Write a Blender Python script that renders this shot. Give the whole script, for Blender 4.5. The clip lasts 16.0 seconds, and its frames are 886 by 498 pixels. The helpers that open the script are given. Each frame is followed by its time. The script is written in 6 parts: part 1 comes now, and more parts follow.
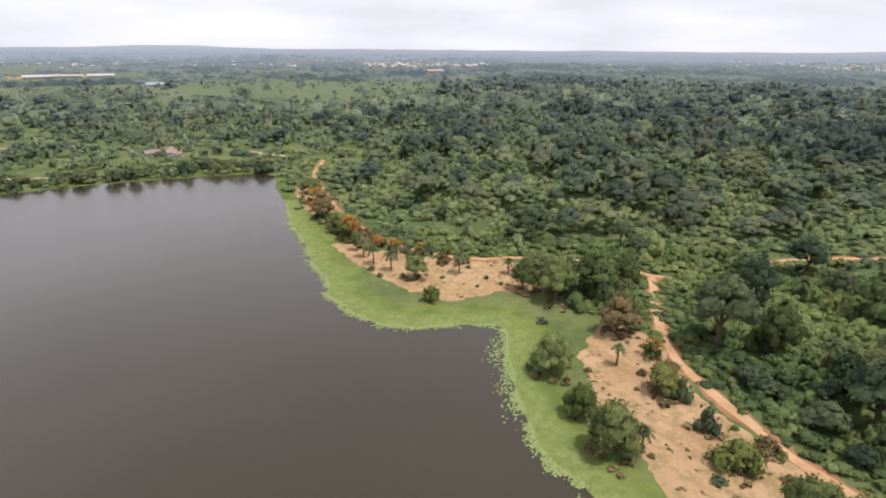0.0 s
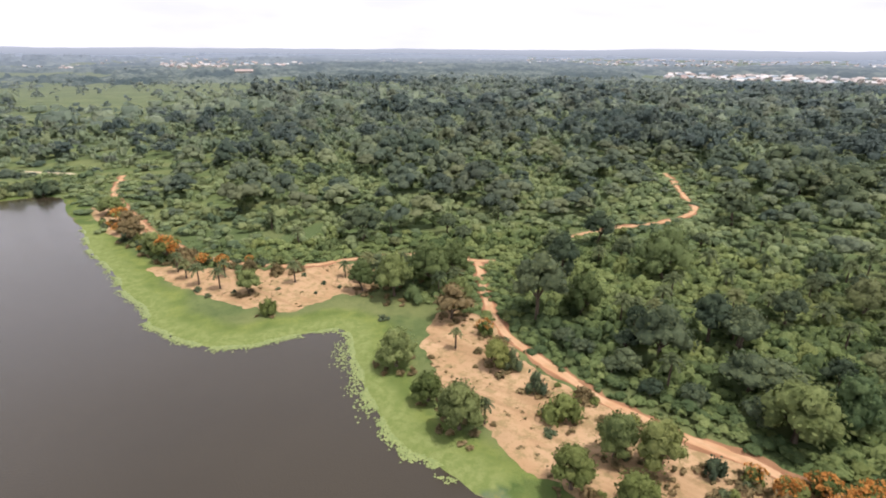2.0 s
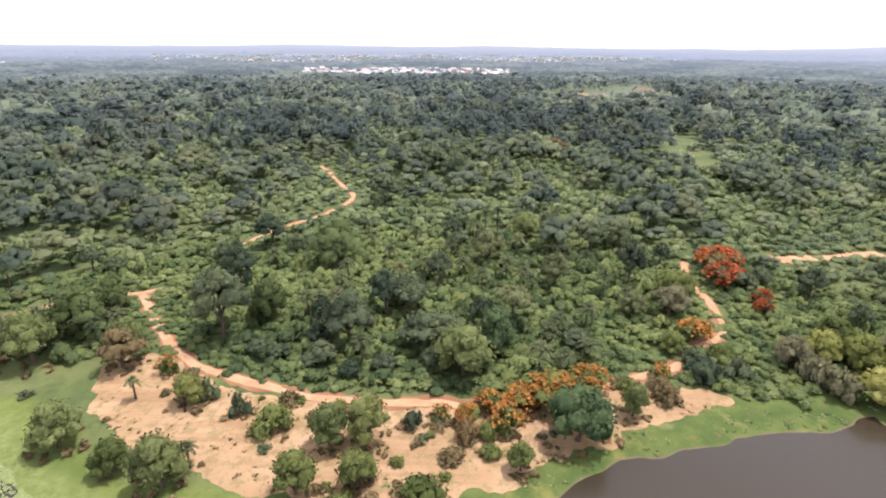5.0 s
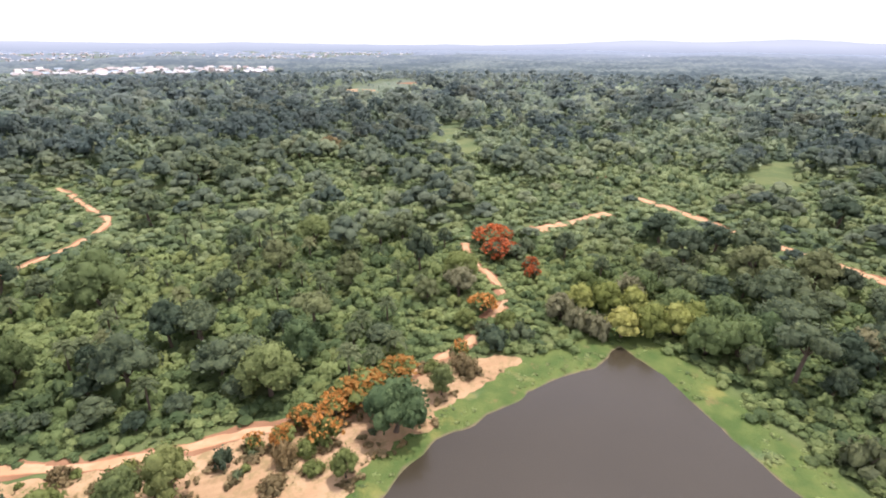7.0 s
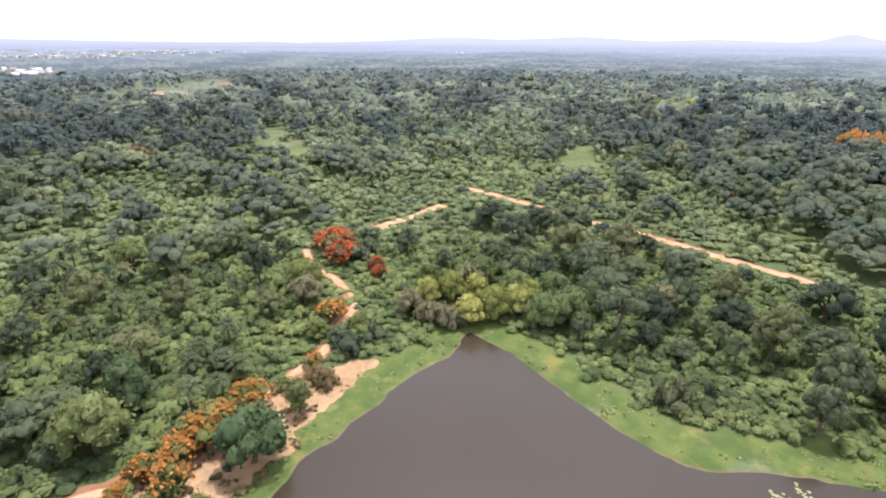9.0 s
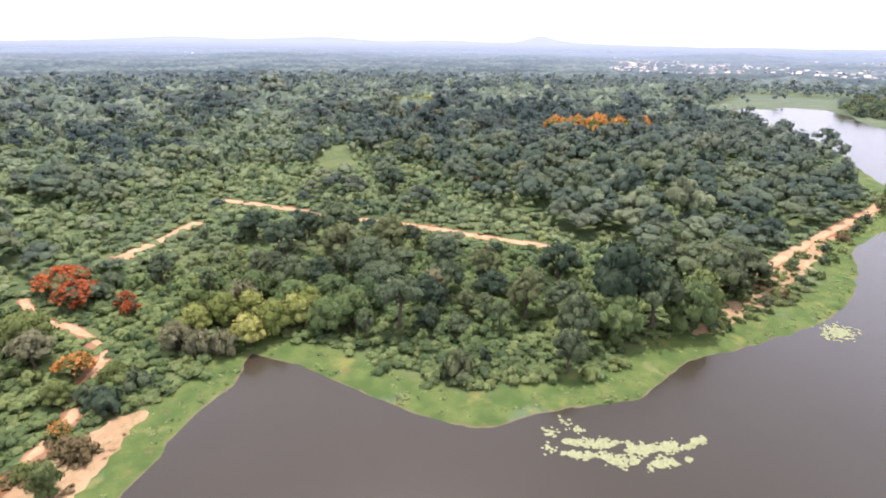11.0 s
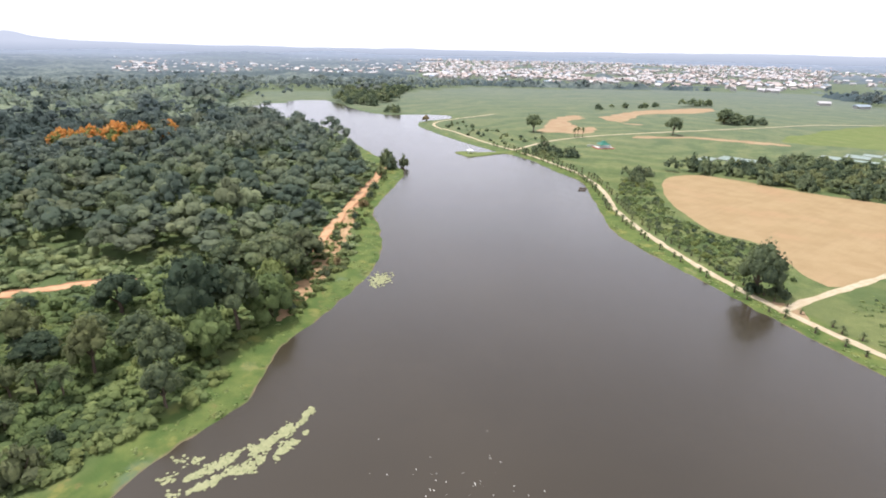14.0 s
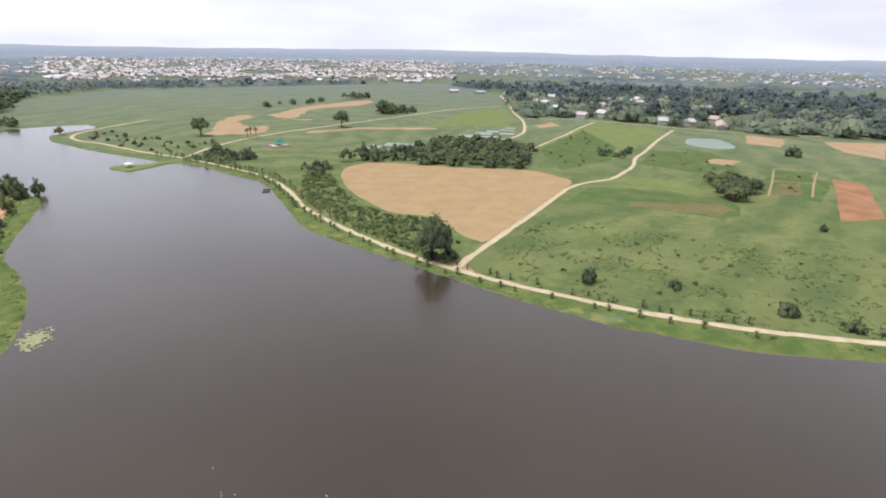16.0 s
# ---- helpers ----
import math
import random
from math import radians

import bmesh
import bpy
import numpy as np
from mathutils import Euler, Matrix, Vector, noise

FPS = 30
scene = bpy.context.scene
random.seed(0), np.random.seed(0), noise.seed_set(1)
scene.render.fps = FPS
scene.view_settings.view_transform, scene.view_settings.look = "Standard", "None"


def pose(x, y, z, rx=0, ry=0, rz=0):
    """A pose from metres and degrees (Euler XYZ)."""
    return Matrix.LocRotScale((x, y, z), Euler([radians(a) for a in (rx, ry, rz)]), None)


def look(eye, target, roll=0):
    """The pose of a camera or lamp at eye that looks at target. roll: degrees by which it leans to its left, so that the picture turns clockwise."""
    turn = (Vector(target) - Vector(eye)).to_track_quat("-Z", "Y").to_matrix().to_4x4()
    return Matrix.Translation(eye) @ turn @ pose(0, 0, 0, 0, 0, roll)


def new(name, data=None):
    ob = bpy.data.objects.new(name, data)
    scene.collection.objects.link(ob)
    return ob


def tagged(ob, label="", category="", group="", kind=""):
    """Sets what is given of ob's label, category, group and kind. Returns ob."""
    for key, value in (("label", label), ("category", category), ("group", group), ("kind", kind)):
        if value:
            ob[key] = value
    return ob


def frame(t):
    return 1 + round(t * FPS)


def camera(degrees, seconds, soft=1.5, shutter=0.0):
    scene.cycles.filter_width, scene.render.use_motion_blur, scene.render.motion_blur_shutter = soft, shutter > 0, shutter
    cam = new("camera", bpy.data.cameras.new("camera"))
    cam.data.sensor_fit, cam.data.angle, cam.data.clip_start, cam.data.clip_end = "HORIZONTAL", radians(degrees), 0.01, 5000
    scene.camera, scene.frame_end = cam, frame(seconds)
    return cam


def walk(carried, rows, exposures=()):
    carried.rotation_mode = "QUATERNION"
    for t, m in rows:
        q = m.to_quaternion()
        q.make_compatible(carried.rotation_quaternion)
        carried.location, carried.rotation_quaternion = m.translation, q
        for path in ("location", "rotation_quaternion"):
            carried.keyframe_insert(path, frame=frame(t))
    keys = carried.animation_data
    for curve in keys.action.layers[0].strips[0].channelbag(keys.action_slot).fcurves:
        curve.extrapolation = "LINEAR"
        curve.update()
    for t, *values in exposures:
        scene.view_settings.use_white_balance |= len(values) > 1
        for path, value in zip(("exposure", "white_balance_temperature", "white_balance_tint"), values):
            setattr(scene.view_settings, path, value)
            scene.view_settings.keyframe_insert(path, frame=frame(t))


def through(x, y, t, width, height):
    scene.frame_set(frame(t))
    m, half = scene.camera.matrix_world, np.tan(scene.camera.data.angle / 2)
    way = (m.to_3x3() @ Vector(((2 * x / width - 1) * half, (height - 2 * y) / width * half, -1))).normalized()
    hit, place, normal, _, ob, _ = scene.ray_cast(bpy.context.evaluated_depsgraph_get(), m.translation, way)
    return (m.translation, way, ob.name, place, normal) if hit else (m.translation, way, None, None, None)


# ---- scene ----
cam = camera(79.4, 16.0, 1.9)
# seconds, eye x, y, z, yaw to the left of +y, pitch, roll
ROWS = [
    (0.0, 0.00, 0.00, 65.00, 0.00, -20.65, 0.44),
    (0.5, 0.04, -0.58, 65.40, -4.69, -20.66, 0.41),
    (1.0, 0.05, -1.15, 65.83, -9.66, -20.62, 0.40),
    (1.5, 0.07, -1.71, 66.27, -14.00, -20.69, 0.38),
    (2.0, 0.13, -2.25, 66.65, -18.69, -20.72, 0.37),
    (2.5, 0.20, -2.73, 67.01, -24.02, -20.71, 0.33),
    (3.0, 0.29, -3.15, 67.34, -29.80, -20.73, 0.42),
    (3.5, 0.39, -3.52, 67.64, -36.02, -20.81, 0.39),
    (4.0, 0.46, -3.76, 67.98, -42.23, -20.84, 0.48),
    (6.5, 1.11, -4.07, 69.77, -72.10, -21.21, 0.19),
    (7.0, 1.32, -3.98, 70.01, -77.77, -21.22, 0.30),
    (7.5, 1.63, -3.78, 70.17, -82.28, -21.21, 0.37),
    (8.0, 1.95, -3.64, 70.32, -86.71, -21.32, 0.40),
    (10.5, 3.22, -3.49, 70.91, -113.64, -21.29, 0.43),
    (11.0, 3.20, -3.60, 71.15, -121.63, -21.24, 0.61),
    (11.5, 3.07, -3.64, 71.45, -129.68, -21.21, 0.71),
    (12.0, 2.89, -3.48, 71.83, -137.25, -21.17, 1.09),
    (12.5, 2.63, -3.21, 72.23, -145.28, -21.06, 1.03),
    (13.0, 2.30, -2.95, 72.58, -153.27, -20.95, 1.09),
    (13.5, 2.03, -2.77, 72.93, -160.68, -20.85, 1.06),
    (14.0, 1.74, -2.67, 73.37, -168.71, -20.77, 1.13),
    (14.5, 1.38, -2.70, 73.85, -176.75, -20.72, 1.18),
    (15.0, 1.00, -2.64, 74.30, -184.75, -20.67, 1.11),
    (15.5, 0.55, -2.48, 74.66, -192.66, -20.59, 1.09),
    (16.0, 0.04, -2.14, 74.94, -202.14, -20.56, 1.09),
]


def aim(x, y, z, yaw, pitch, roll):
    a, b = radians(yaw), radians(pitch)
    ahead = Vector((-math.sin(a) * math.cos(b), math.cos(a) * math.cos(b), math.sin(b)))
    eye = Vector((x, y, z))
    return look(eye, eye + 100 * ahead, roll)


walk(cam, [(t, aim(*row)) for t, *row in ROWS], [(0.0, -0.22, 6320, 13), (2.0, -0.01, 6260, 16), (4.0, 0.20, 6160, 19), (7.0, 0.39, 6050, 21), (11.0, 0.48, 5900, 21), (12.5, 0.39, 5940, 19), (14.0, 0.2, 6040, 15), (15.0, 0.03, 6050, 14), (16.0, -0.14, 6050, 14)])

# ---- light ----
SUN_ELEVATION, SUN_FROM = 70.0, Vector((0.92, -0.38, 0)).normalized()
world = bpy.data.worlds.new("sky")
scene.world = world
world.use_nodes = True
wn, wl = world.node_tree.nodes, world.node_tree.links
wn.clear()
sky = wn.new("ShaderNodeTexSky")
sky.sky_type, sky.sun_disc = "NISHITA", False
sky.sun_elevation = radians(SUN_ELEVATION)
sky.sun_rotation = math.atan2(SUN_FROM.x, SUN_FROM.y)
sky.dust_density, sky.air_density, sky.ozone_density = 6.0, 1.0, 0.6
white = wn.new("ShaderNodeMix")  # white haze low in the sky, thinning out upward
white.data_type = "RGBA"
white.inputs[7].default_value = (9.5, 9.5, 9.95, 1)
where = wn.new("ShaderNodeTexCoord")
parts = wn.new("ShaderNodeSeparateXYZ")
haze = wn.new("ShaderNodeMapRange")
haze.interpolation_type = "SMOOTHSTEP"
haze.inputs[1].default_value, haze.inputs[2].default_value, haze.inputs[3].default_value, haze.inputs[4].default_value = 0.02, 0.8, 1.0, 0.72
wl.new(where.outputs["Generated"], parts.inputs[0])
wl.new(parts.outputs[2], haze.inputs[0])
wl.new(haze.outputs[0], white.inputs[0])
bg = wn.new("ShaderNodeBackground")
bg.inputs[1].default_value = 0.112
wo = wn.new("ShaderNodeOutputWorld")
clouds = wn.new("ShaderNodeTexNoise")  # thin uneven cloud
clouds.inputs["Scale"].default_value, clouds.inputs["Detail"].default_value = 3.0, 5.0
spread_out = wn.new("ShaderNodeMapping")
spread_out.inputs["Scale"].default_value = (1.0, 1.0, 5.0)
shade = wn.new("ShaderNodeMapRange")
shade.inputs[1].default_value, shade.inputs[2].default_value, shade.inputs[3].default_value, shade.inputs[4].default_value = 0.35, 0.65, 0.90, 1.10
veil = wn.new("ShaderNodeVectorMath")
veil.operation = "SCALE"
wl.new(where.outputs["Generated"], spread_out.inputs[0])
wl.new(spread_out.outputs[0], clouds.inputs["Vector"])
wl.new(clouds.outputs["Fac"], shade.inputs[0])
wl.new(sky.outputs[0], white.inputs[6])
wl.new(white.outputs[2], veil.inputs[0])
wl.new(shade.outputs[0], veil.inputs["Scale"])
wl.new(veil.outputs[0], bg.inputs[0])
wl.new(bg.outputs[0], wo.inputs[0])

sun = new("sun", bpy.data.lights.new("sun", "SUN"))
sun.data.energy, sun.data.angle, sun.data.color = 4.0, radians(2.5), (1.0, 0.94, 0.85)
sun_way = SUN_FROM * math.cos(radians(SUN_ELEVATION)) + Vector((0, 0, math.sin(radians(SUN_ELEVATION))))
sun.matrix_world = look(sun_way * 900, (0, 0, 0))


# ---- materials ----
class Nodes:
    """A short way to write a node material."""

    def __init__(self, name, rough=0.8, specular=0.25):
        self.mat = bpy.data.materials.new(name)
        self.mat.use_nodes = True
        self.n, self.l = self.mat.node_tree.nodes, self.mat.node_tree.links
        self.bsdf = self.n["Principled BSDF"]
        self.bsdf.inputs["Roughness"].default_value = rough
        self.bsdf.inputs["Specular IOR Level"].default_value = specular
        self.geo = self.n.new("ShaderNodeNewGeometry")

    def wire(self, value, socket):
        if isinstance(value, bpy.types.NodeSocket):
            self.l.new(value, socket)
        elif isinstance(value, (tuple, list)) and len(value) == 3 and socket.type == "RGBA":
            socket.default_value = (*value, 1)
        else:
            socket.default_value = value

    def noise(self, scale, detail=4.0, rough=0.55, stretch=None):
        t = self.n.new("ShaderNodeTexNoise")
        t.inputs["Scale"].default_value, t.inputs["Detail"].default_value, t.inputs["Roughness"].default_value = scale, detail, rough
        if stretch:
            m = self.n.new("ShaderNodeMapping")
            m.vector_type = "TEXTURE"
            m.inputs["Scale"].default_value = [1 / k for k in stretch[:3]]
            m.inputs["Rotation"].default_value = (0, 0, radians(stretch[3]) if len(stretch) > 3 else 0)
            self.l.new(self.geo.outputs["Position"], m.inputs[0])
            self.l.new(m.outputs[0], t.inputs["Vector"])
        else:
            self.l.new(self.geo.outputs["Position"], t.inputs["Vector"])
        return t.outputs["Fac"]

    def ramp(self, value, low, high, smooth=True):
        r = self.n.new("ShaderNodeMapRange")
        r.interpolation_type = "SMOOTHSTEP" if smooth else "LINEAR"
        self.wire(value, r.inputs[0])
        r.inputs[1].default_value, r.inputs[2].default_value = low, high
        return r.outputs[0]

    def mix(self, fac, a, b, kind="MIX"):
        m = self.n.new("ShaderNodeMix")
        m.data_type, m.blend_type = "RGBA", kind
        self.wire(fac, m.inputs[0])
        self.wire(a, m.inputs[6])
        self.wire(b, m.inputs[7])
        return m.outputs[2]

    def math(self, kind, a, b):
        m = self.n.new("ShaderNodeMath")
        m.operation = kind
        self.wire(a, m.inputs[0])
        self.wire(b, m.inputs[1])
        return m.outputs[0]

    def attr(self, name):
        a = self.n.new("ShaderNodeAttribute")
        a.attribute_name = name
        return a.outputs["Fac"]

    def island(self):
        return self.geo.outputs["Random Per Island"]

    def object_random(self):
        return self.n.new("ShaderNodeObjectInfo").outputs["Random"]

    def bump(self, height, strength, distance):
        b = self.n.new("ShaderNodeBump")
        b.inputs["Strength"].default_value, b.inputs["Distance"].default_value = strength, distance
        self.l.new(height, b.inputs["Height"])
        self.l.new(b.outputs[0], self.bsdf.inputs["Normal"])

    def colour(self, value):
        self.wire(value, self.bsdf.inputs["Base Color"])
        return self.mat


def leaf_material(name, dark, mid, light, spread=1.0, through=0.38):
    """Foliage: tone from tree to tree, from leaf clump to leaf clump, and over tens of metres."""
    m = Nodes(name, 0.66, 0.1)
    tone = m.math("ADD", m.attr("tone"), m.math("MULTIPLY", m.object_random(), 0.35))
    tone = m.math("ADD", tone, m.math("MULTIPLY", m.math("SUBTRACT", m.noise(0.035, 3), 0.5), 0.7 * spread))
    tone = m.math("ADD", tone, m.math("MULTIPLY", m.math("SUBTRACT", m.island(), 0.5), 0.45 * spread))
    tone = m.math("ADD", tone, m.math("MULTIPLY", m.math("SUBTRACT", m.noise(0.8, 4, 0.65), 0.5), 0.9 * spread))
    c = m.mix(m.ramp(tone, 0.0, 0.55), dark, mid)
    c = m.mix(m.ramp(tone, 0.5, 1.15), c, light)
    # one tree in five is of a deeper blue-green kind, one in ten of an olive one
    kin = m.math("FRACT", m.math("ADD", m.attr("kin"), m.object_random()), 0.0)
    c = m.mix(m.math("MULTIPLY", m.ramp(kin, 0.20, 0.18), 0.6 * spread), c, (dark[0] * 0.85, dark[1] * 0.95, dark[2] * 0.95))
    c = m.mix(m.math("MULTIPLY", m.ramp(kin, 0.90, 0.92), 0.45 * spread), c, (light[0] * 0.95, light[1] * 0.85, light[2] * 0.7))
    c = m.mix(m.math("MULTIPLY", m.ramp(m.noise(0.016, 3), 0.54, 0.74), 0.32 * spread), c, (0.16, 0.12, 0.055))
    c = m.mix(m.math("MULTIPLY", m.ramp(m.noise(2.2, 4, 0.65), 0.48, 0.68), 0.42), c, dark)
    c = m.mix(m.math("MULTIPLY", m.ramp(m.noise(5.5, 3, 0.7), 0.48, 0.66), 0.34), c, tuple(k * 0.8 for k in dark))
    c = m.mix(m.math("MULTIPLY", m.ramp(m.noise(4.2, 3, 0.7), 0.54, 0.70), 0.35), c, tuple(k * 1.2 for k in light))
    m.bump(m.noise(2.0, 5, 0.75), 0.9, 0.45)
    # light that shines through the leaves
    thin = m.n.new("ShaderNodeBsdfTranslucent")
    m.wire(c, thin.inputs[0])
    both = m.n.new("ShaderNodeMixShader")
    both.inputs[0].default_value = through
    m.l.new(m.bsdf.outputs[0], both.inputs[1])
    m.l.new(thin.outputs[0], both.inputs[2])
    m.l.new(both.outputs[0], m.n["Material Output"].inputs[0])
    return m.colour(c)


TREE_GREENS = ((0.062, 0.090, 0.058), (0.152, 0.190, 0.099), (0.286, 0.326, 0.144))
VINE_GREENS = ((0.086, 0.126, 0.056), (0.186, 0.248, 0.090), (0.310, 0.370, 0.137))
# foliage colours with distance haze painted in, for the further stands
HAZE_GREENS = ((0.21, 0.262, 0.305), (0.30, 0.352, 0.392), (0.385, 0.432, 0.470))
LEAF = leaf_material("foliage", *TREE_GREENS)
LEAF_VINE = leaf_material("foliage_vines", *VINE_GREENS)


def haze_leaf(name, greens, k):
    """Foliage of a further stand, with distance haze mixed into its greens by k."""
    return leaf_material(name, *(tuple(a + (b - a) * k for a, b in zip(g, blue)) for g, blue in zip(greens, HAZE_GREENS)), 1.0 - 0.75 * k, 0.38 + 0.24 * min(k, 1.0))


STANDS = [(LEAF, LEAF_VINE)] + [(haze_leaf("foliage_hazed", TREE_GREENS, k), haze_leaf("foliage_hazed_vines", VINE_GREENS, k)) for k in (0.10, 0.25, 0.38, 0.50)]


def hazed_woods_material():
    m = Nodes("far_foliage_hazed", 0.9, 0.05)
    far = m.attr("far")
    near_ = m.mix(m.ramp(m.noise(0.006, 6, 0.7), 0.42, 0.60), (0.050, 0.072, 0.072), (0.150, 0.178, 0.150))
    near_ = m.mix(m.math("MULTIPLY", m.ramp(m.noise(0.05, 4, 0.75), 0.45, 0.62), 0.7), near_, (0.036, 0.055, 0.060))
    # haze of the distance, painted into the canopy colour through far
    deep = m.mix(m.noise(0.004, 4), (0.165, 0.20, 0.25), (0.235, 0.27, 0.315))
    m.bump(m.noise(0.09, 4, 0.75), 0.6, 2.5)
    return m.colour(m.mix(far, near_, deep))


HAZED_WOODS = hazed_woods_material()
LEAF_LIGHT = leaf_material("foliage_yellow_green", (0.11, 0.14, 0.042), (0.22, 0.26, 0.08), (0.34, 0.37, 0.125))
LEAF_YELLOW = leaf_material("foliage_bamboo", (0.21, 0.235, 0.06), (0.37, 0.39, 0.11), (0.53, 0.53, 0.18))
LEAF_FLAME = leaf_material("foliage_flame_blossom", (0.30, 0.085, 0.03), (0.52, 0.14, 0.05), (0.66, 0.22, 0.08))
LEAF_ORANGE = leaf_material("foliage_orange_blossom", (0.40, 0.20, 0.05), (0.66, 0.30, 0.08), (0.78, 0.41, 0.13))
LEAF_MAUVE = leaf_material("foliage_withered_fronds", (0.162, 0.160, 0.085), (0.275, 0.265, 0.145), (0.385, 0.375, 0.215))
LEAF_DRY = leaf_material("foliage_dry", (0.16, 0.13, 0.06), (0.28, 0.215, 0.105), (0.42, 0.32, 0.165))
LEAF_BLUE = leaf_material("foliage_mango", (0.068, 0.112, 0.05), (0.15, 0.215, 0.09), (0.24, 0.31, 0.13))
LEAF_OLIVE = leaf_material("foliage_olive", (0.115, 0.15, 0.056), (0.235, 0.28, 0.10), (0.36, 0.41, 0.155))
FROND = leaf_material("palm_fronds", (0.075, 0.10, 0.05), (0.16, 0.195, 0.092), (0.33, 0.355, 0.18))


def plain(name, colour, rough=0.7, vary=0.25, scale=2.0, specular=0.3, metal=0.0):
    m = Nodes(name, rough, specular)
    m.bsdf.inputs["Metallic"].default_value = metal
    darker = tuple(c * (1 - vary) for c in colour)
    c = m.mix(m.noise(scale, 5), darker, colour)
    c = m.mix(m.math("MULTIPLY", m.noise(scale * 9, 3), vary), c, tuple(k * 0.6 for k in colour))
    return m.colour(c)


BARK = plain("bark", (0.16, 0.12, 0.085), 0.9, 0.4, 3.0)
WALL = plain("painted_wall", (0.50, 0.48, 0.46), 0.8, 0.2, 0.3)
GREEN_ROOF = plain("green_sheet_roof", (0.04, 0.19, 0.13), 0.45, 0.2, 1.0)
WHITE_PAINT = plain("white_paint", (0.75, 0.74, 0.71), 0.6, 0.12, 1.5)
RED_PAINT = plain("red_brown_tiles", (0.42, 0.13, 0.08), 0.7, 0.25, 1.0)
WOOD = plain("weathered_wood", (0.20, 0.15, 0.10), 0.8, 0.35, 4.0)


def roof_material():
    m = Nodes("town_roof", 0.5, 0.4)
    r = m.n.new("ShaderNodeValToRGB")
    r.color_ramp.interpolation = "CONSTANT"
    e = r.color_ramp.elements
    e[0].position, e[0].color = 0.0, (0.50, 0.49, 0.49, 1)
    e[1].position, e[1].color = 0.34, (0.40, 0.35, 0.33, 1)
    for at, col in ((0.52, (0.40, 0.31, 0.28)), (0.68, (0.72, 0.71, 0.71)), (0.76, (0.45, 0.38, 0.33)), (0.9, (0.28, 0.36, 0.42))):
        x = e.new(at)
        x.color = (*col, 1)
    m.l.new(m.math("FRACT", m.math("ADD", m.island(), m.object_random()), 0.0), r.inputs[0])
    return m.colour(m.mix(m.math("MULTIPLY", m.noise(0.8, 4), 0.3), r.outputs[0], (0.36, 0.30, 0.27)))


TOWN_ROOF = roof_material()
POND_RIM = plain("mossy_concrete", (0.24, 0.25, 0.19), 0.85, 0.35, 0.8)
RUSTY_ROOF = plain("rusty_sheet_roof", (0.34, 0.25, 0.21), 0.6, 0.35, 0.6)


def ground_material():
    m = Nodes("grassland", 0.9, 0.12)
    d, far, mat_, wild = m.attr("shore"), m.attr("far"), m.attr("mat"), m.attr("wild")
    big, mid, small = m.noise(0.012, 4), m.noise(0.07, 5), m.noise(0.9, 5, 0.65)
    streak = m.noise(0.05, 4, 0.6, (1.0, 0.16, 1.0, -63))
    c = m.mix(m.ramp(mid, 0.35, 0.68), (0.104, 0.136, 0.047), (0.150, 0.180, 0.064))
    c = m.mix(m.math("MULTIPLY", m.ramp(big, 0.45, 0.7), 0.7), c, (0.172, 0.188, 0.076))
    c = m.mix(m.math("MULTIPLY", m.ramp(streak, 0.48, 0.64), 0.5), c, (0.066, 0.100, 0.034))
    c = m.mix(m.math("MULTIPLY", m.ramp(small, 0.5, 0.75), 0.6), c, (0.05, 0.09, 0.02))
    c = m.mix(m.math("MULTIPLY", m.ramp(m.noise(0.22, 5, 0.7), 0.46, 0.66), 0.7), c, (0.066, 0.098, 0.034))
    c = m.mix(m.math("MULTIPLY", m.ramp(m.noise(0.13, 6, 0.7), 0.5, 0.68), 0.5), c, (0.182, 0.196, 0.070))
    c = m.mix(m.math("MULTIPLY", m.ramp(m.noise(0.03, 6, 0.7), 0.47, 0.60), 0.68), c, (0.078, 0.112, 0.040))
    c = m.mix(wild, c, m.mix(mid, (0.065, 0.092, 0.036), (0.11, 0.148, 0.054)))
    rings = m.n.new("ShaderNodeTexWave")
    rings.wave_type, rings.rings_direction = "RINGS", "Z"
    shift = m.n.new("ShaderNodeMapping")
    shift.inputs["Location"].default_value = (60, 520, 0)
    m.l.new(m.geo.outputs["Position"], shift.inputs[0])
    m.l.new(shift.outputs[0], rings.inputs[0])
    for key, value in (("Scale", 0.009), ("Distortion", 22.0), ("Detail", 4.0), ("Detail Scale", 0.6)):
        rings.inputs[key].default_value = value
    c = m.mix(m.math("MULTIPLY", m.ramp(rings.outputs[1], 0.45, 0.9), 0.28), c, (0.20, 0.20, 0.08))
    c = m.mix(m.math("MULTIPLY", m.ramp(rings.outputs[1], 0.3, 0.0), 0.15), c, (0.055, 0.085, 0.03))
    # lush waterside grass, and the pale mat of floating leaves
    lush = m.mix(m.ramp(m.noise(0.16, 5), 0.35, 0.65), (0.105, 0.142, 0.036), (0.175, 0.208, 0.055))
    bank = m.mix(m.ramp(m.noise(0.16, 5), 0.35, 0.65), (0.072, 0.110, 0.030), (0.126, 0.158, 0.045))
    lush = m.mix(mat_, bank, lush)
    lush = m.mix(m.math("MULTIPLY", m.ramp(small, 0.45, 0.75), 0.4), lush, (0.06, 0.12, 0.03))
    c = m.mix(m.ramp(m.math("ADD", d, m.math("MULTIPLY", mid, 8.0)), 17.0, 12.0), c, lush)
    lush = m.mix(m.math("MULTIPLY", m.ramp(m.noise(0.4, 5, 0.7), 0.5, 0.7), 0.5), lush, (0.055, 0.095, 0.03))
    pale = m.mix(m.ramp(m.noise(0.6, 5, 0.7), 0.35, 0.7), (0.14, 0.18, 0.05), (0.21, 0.245, 0.085))
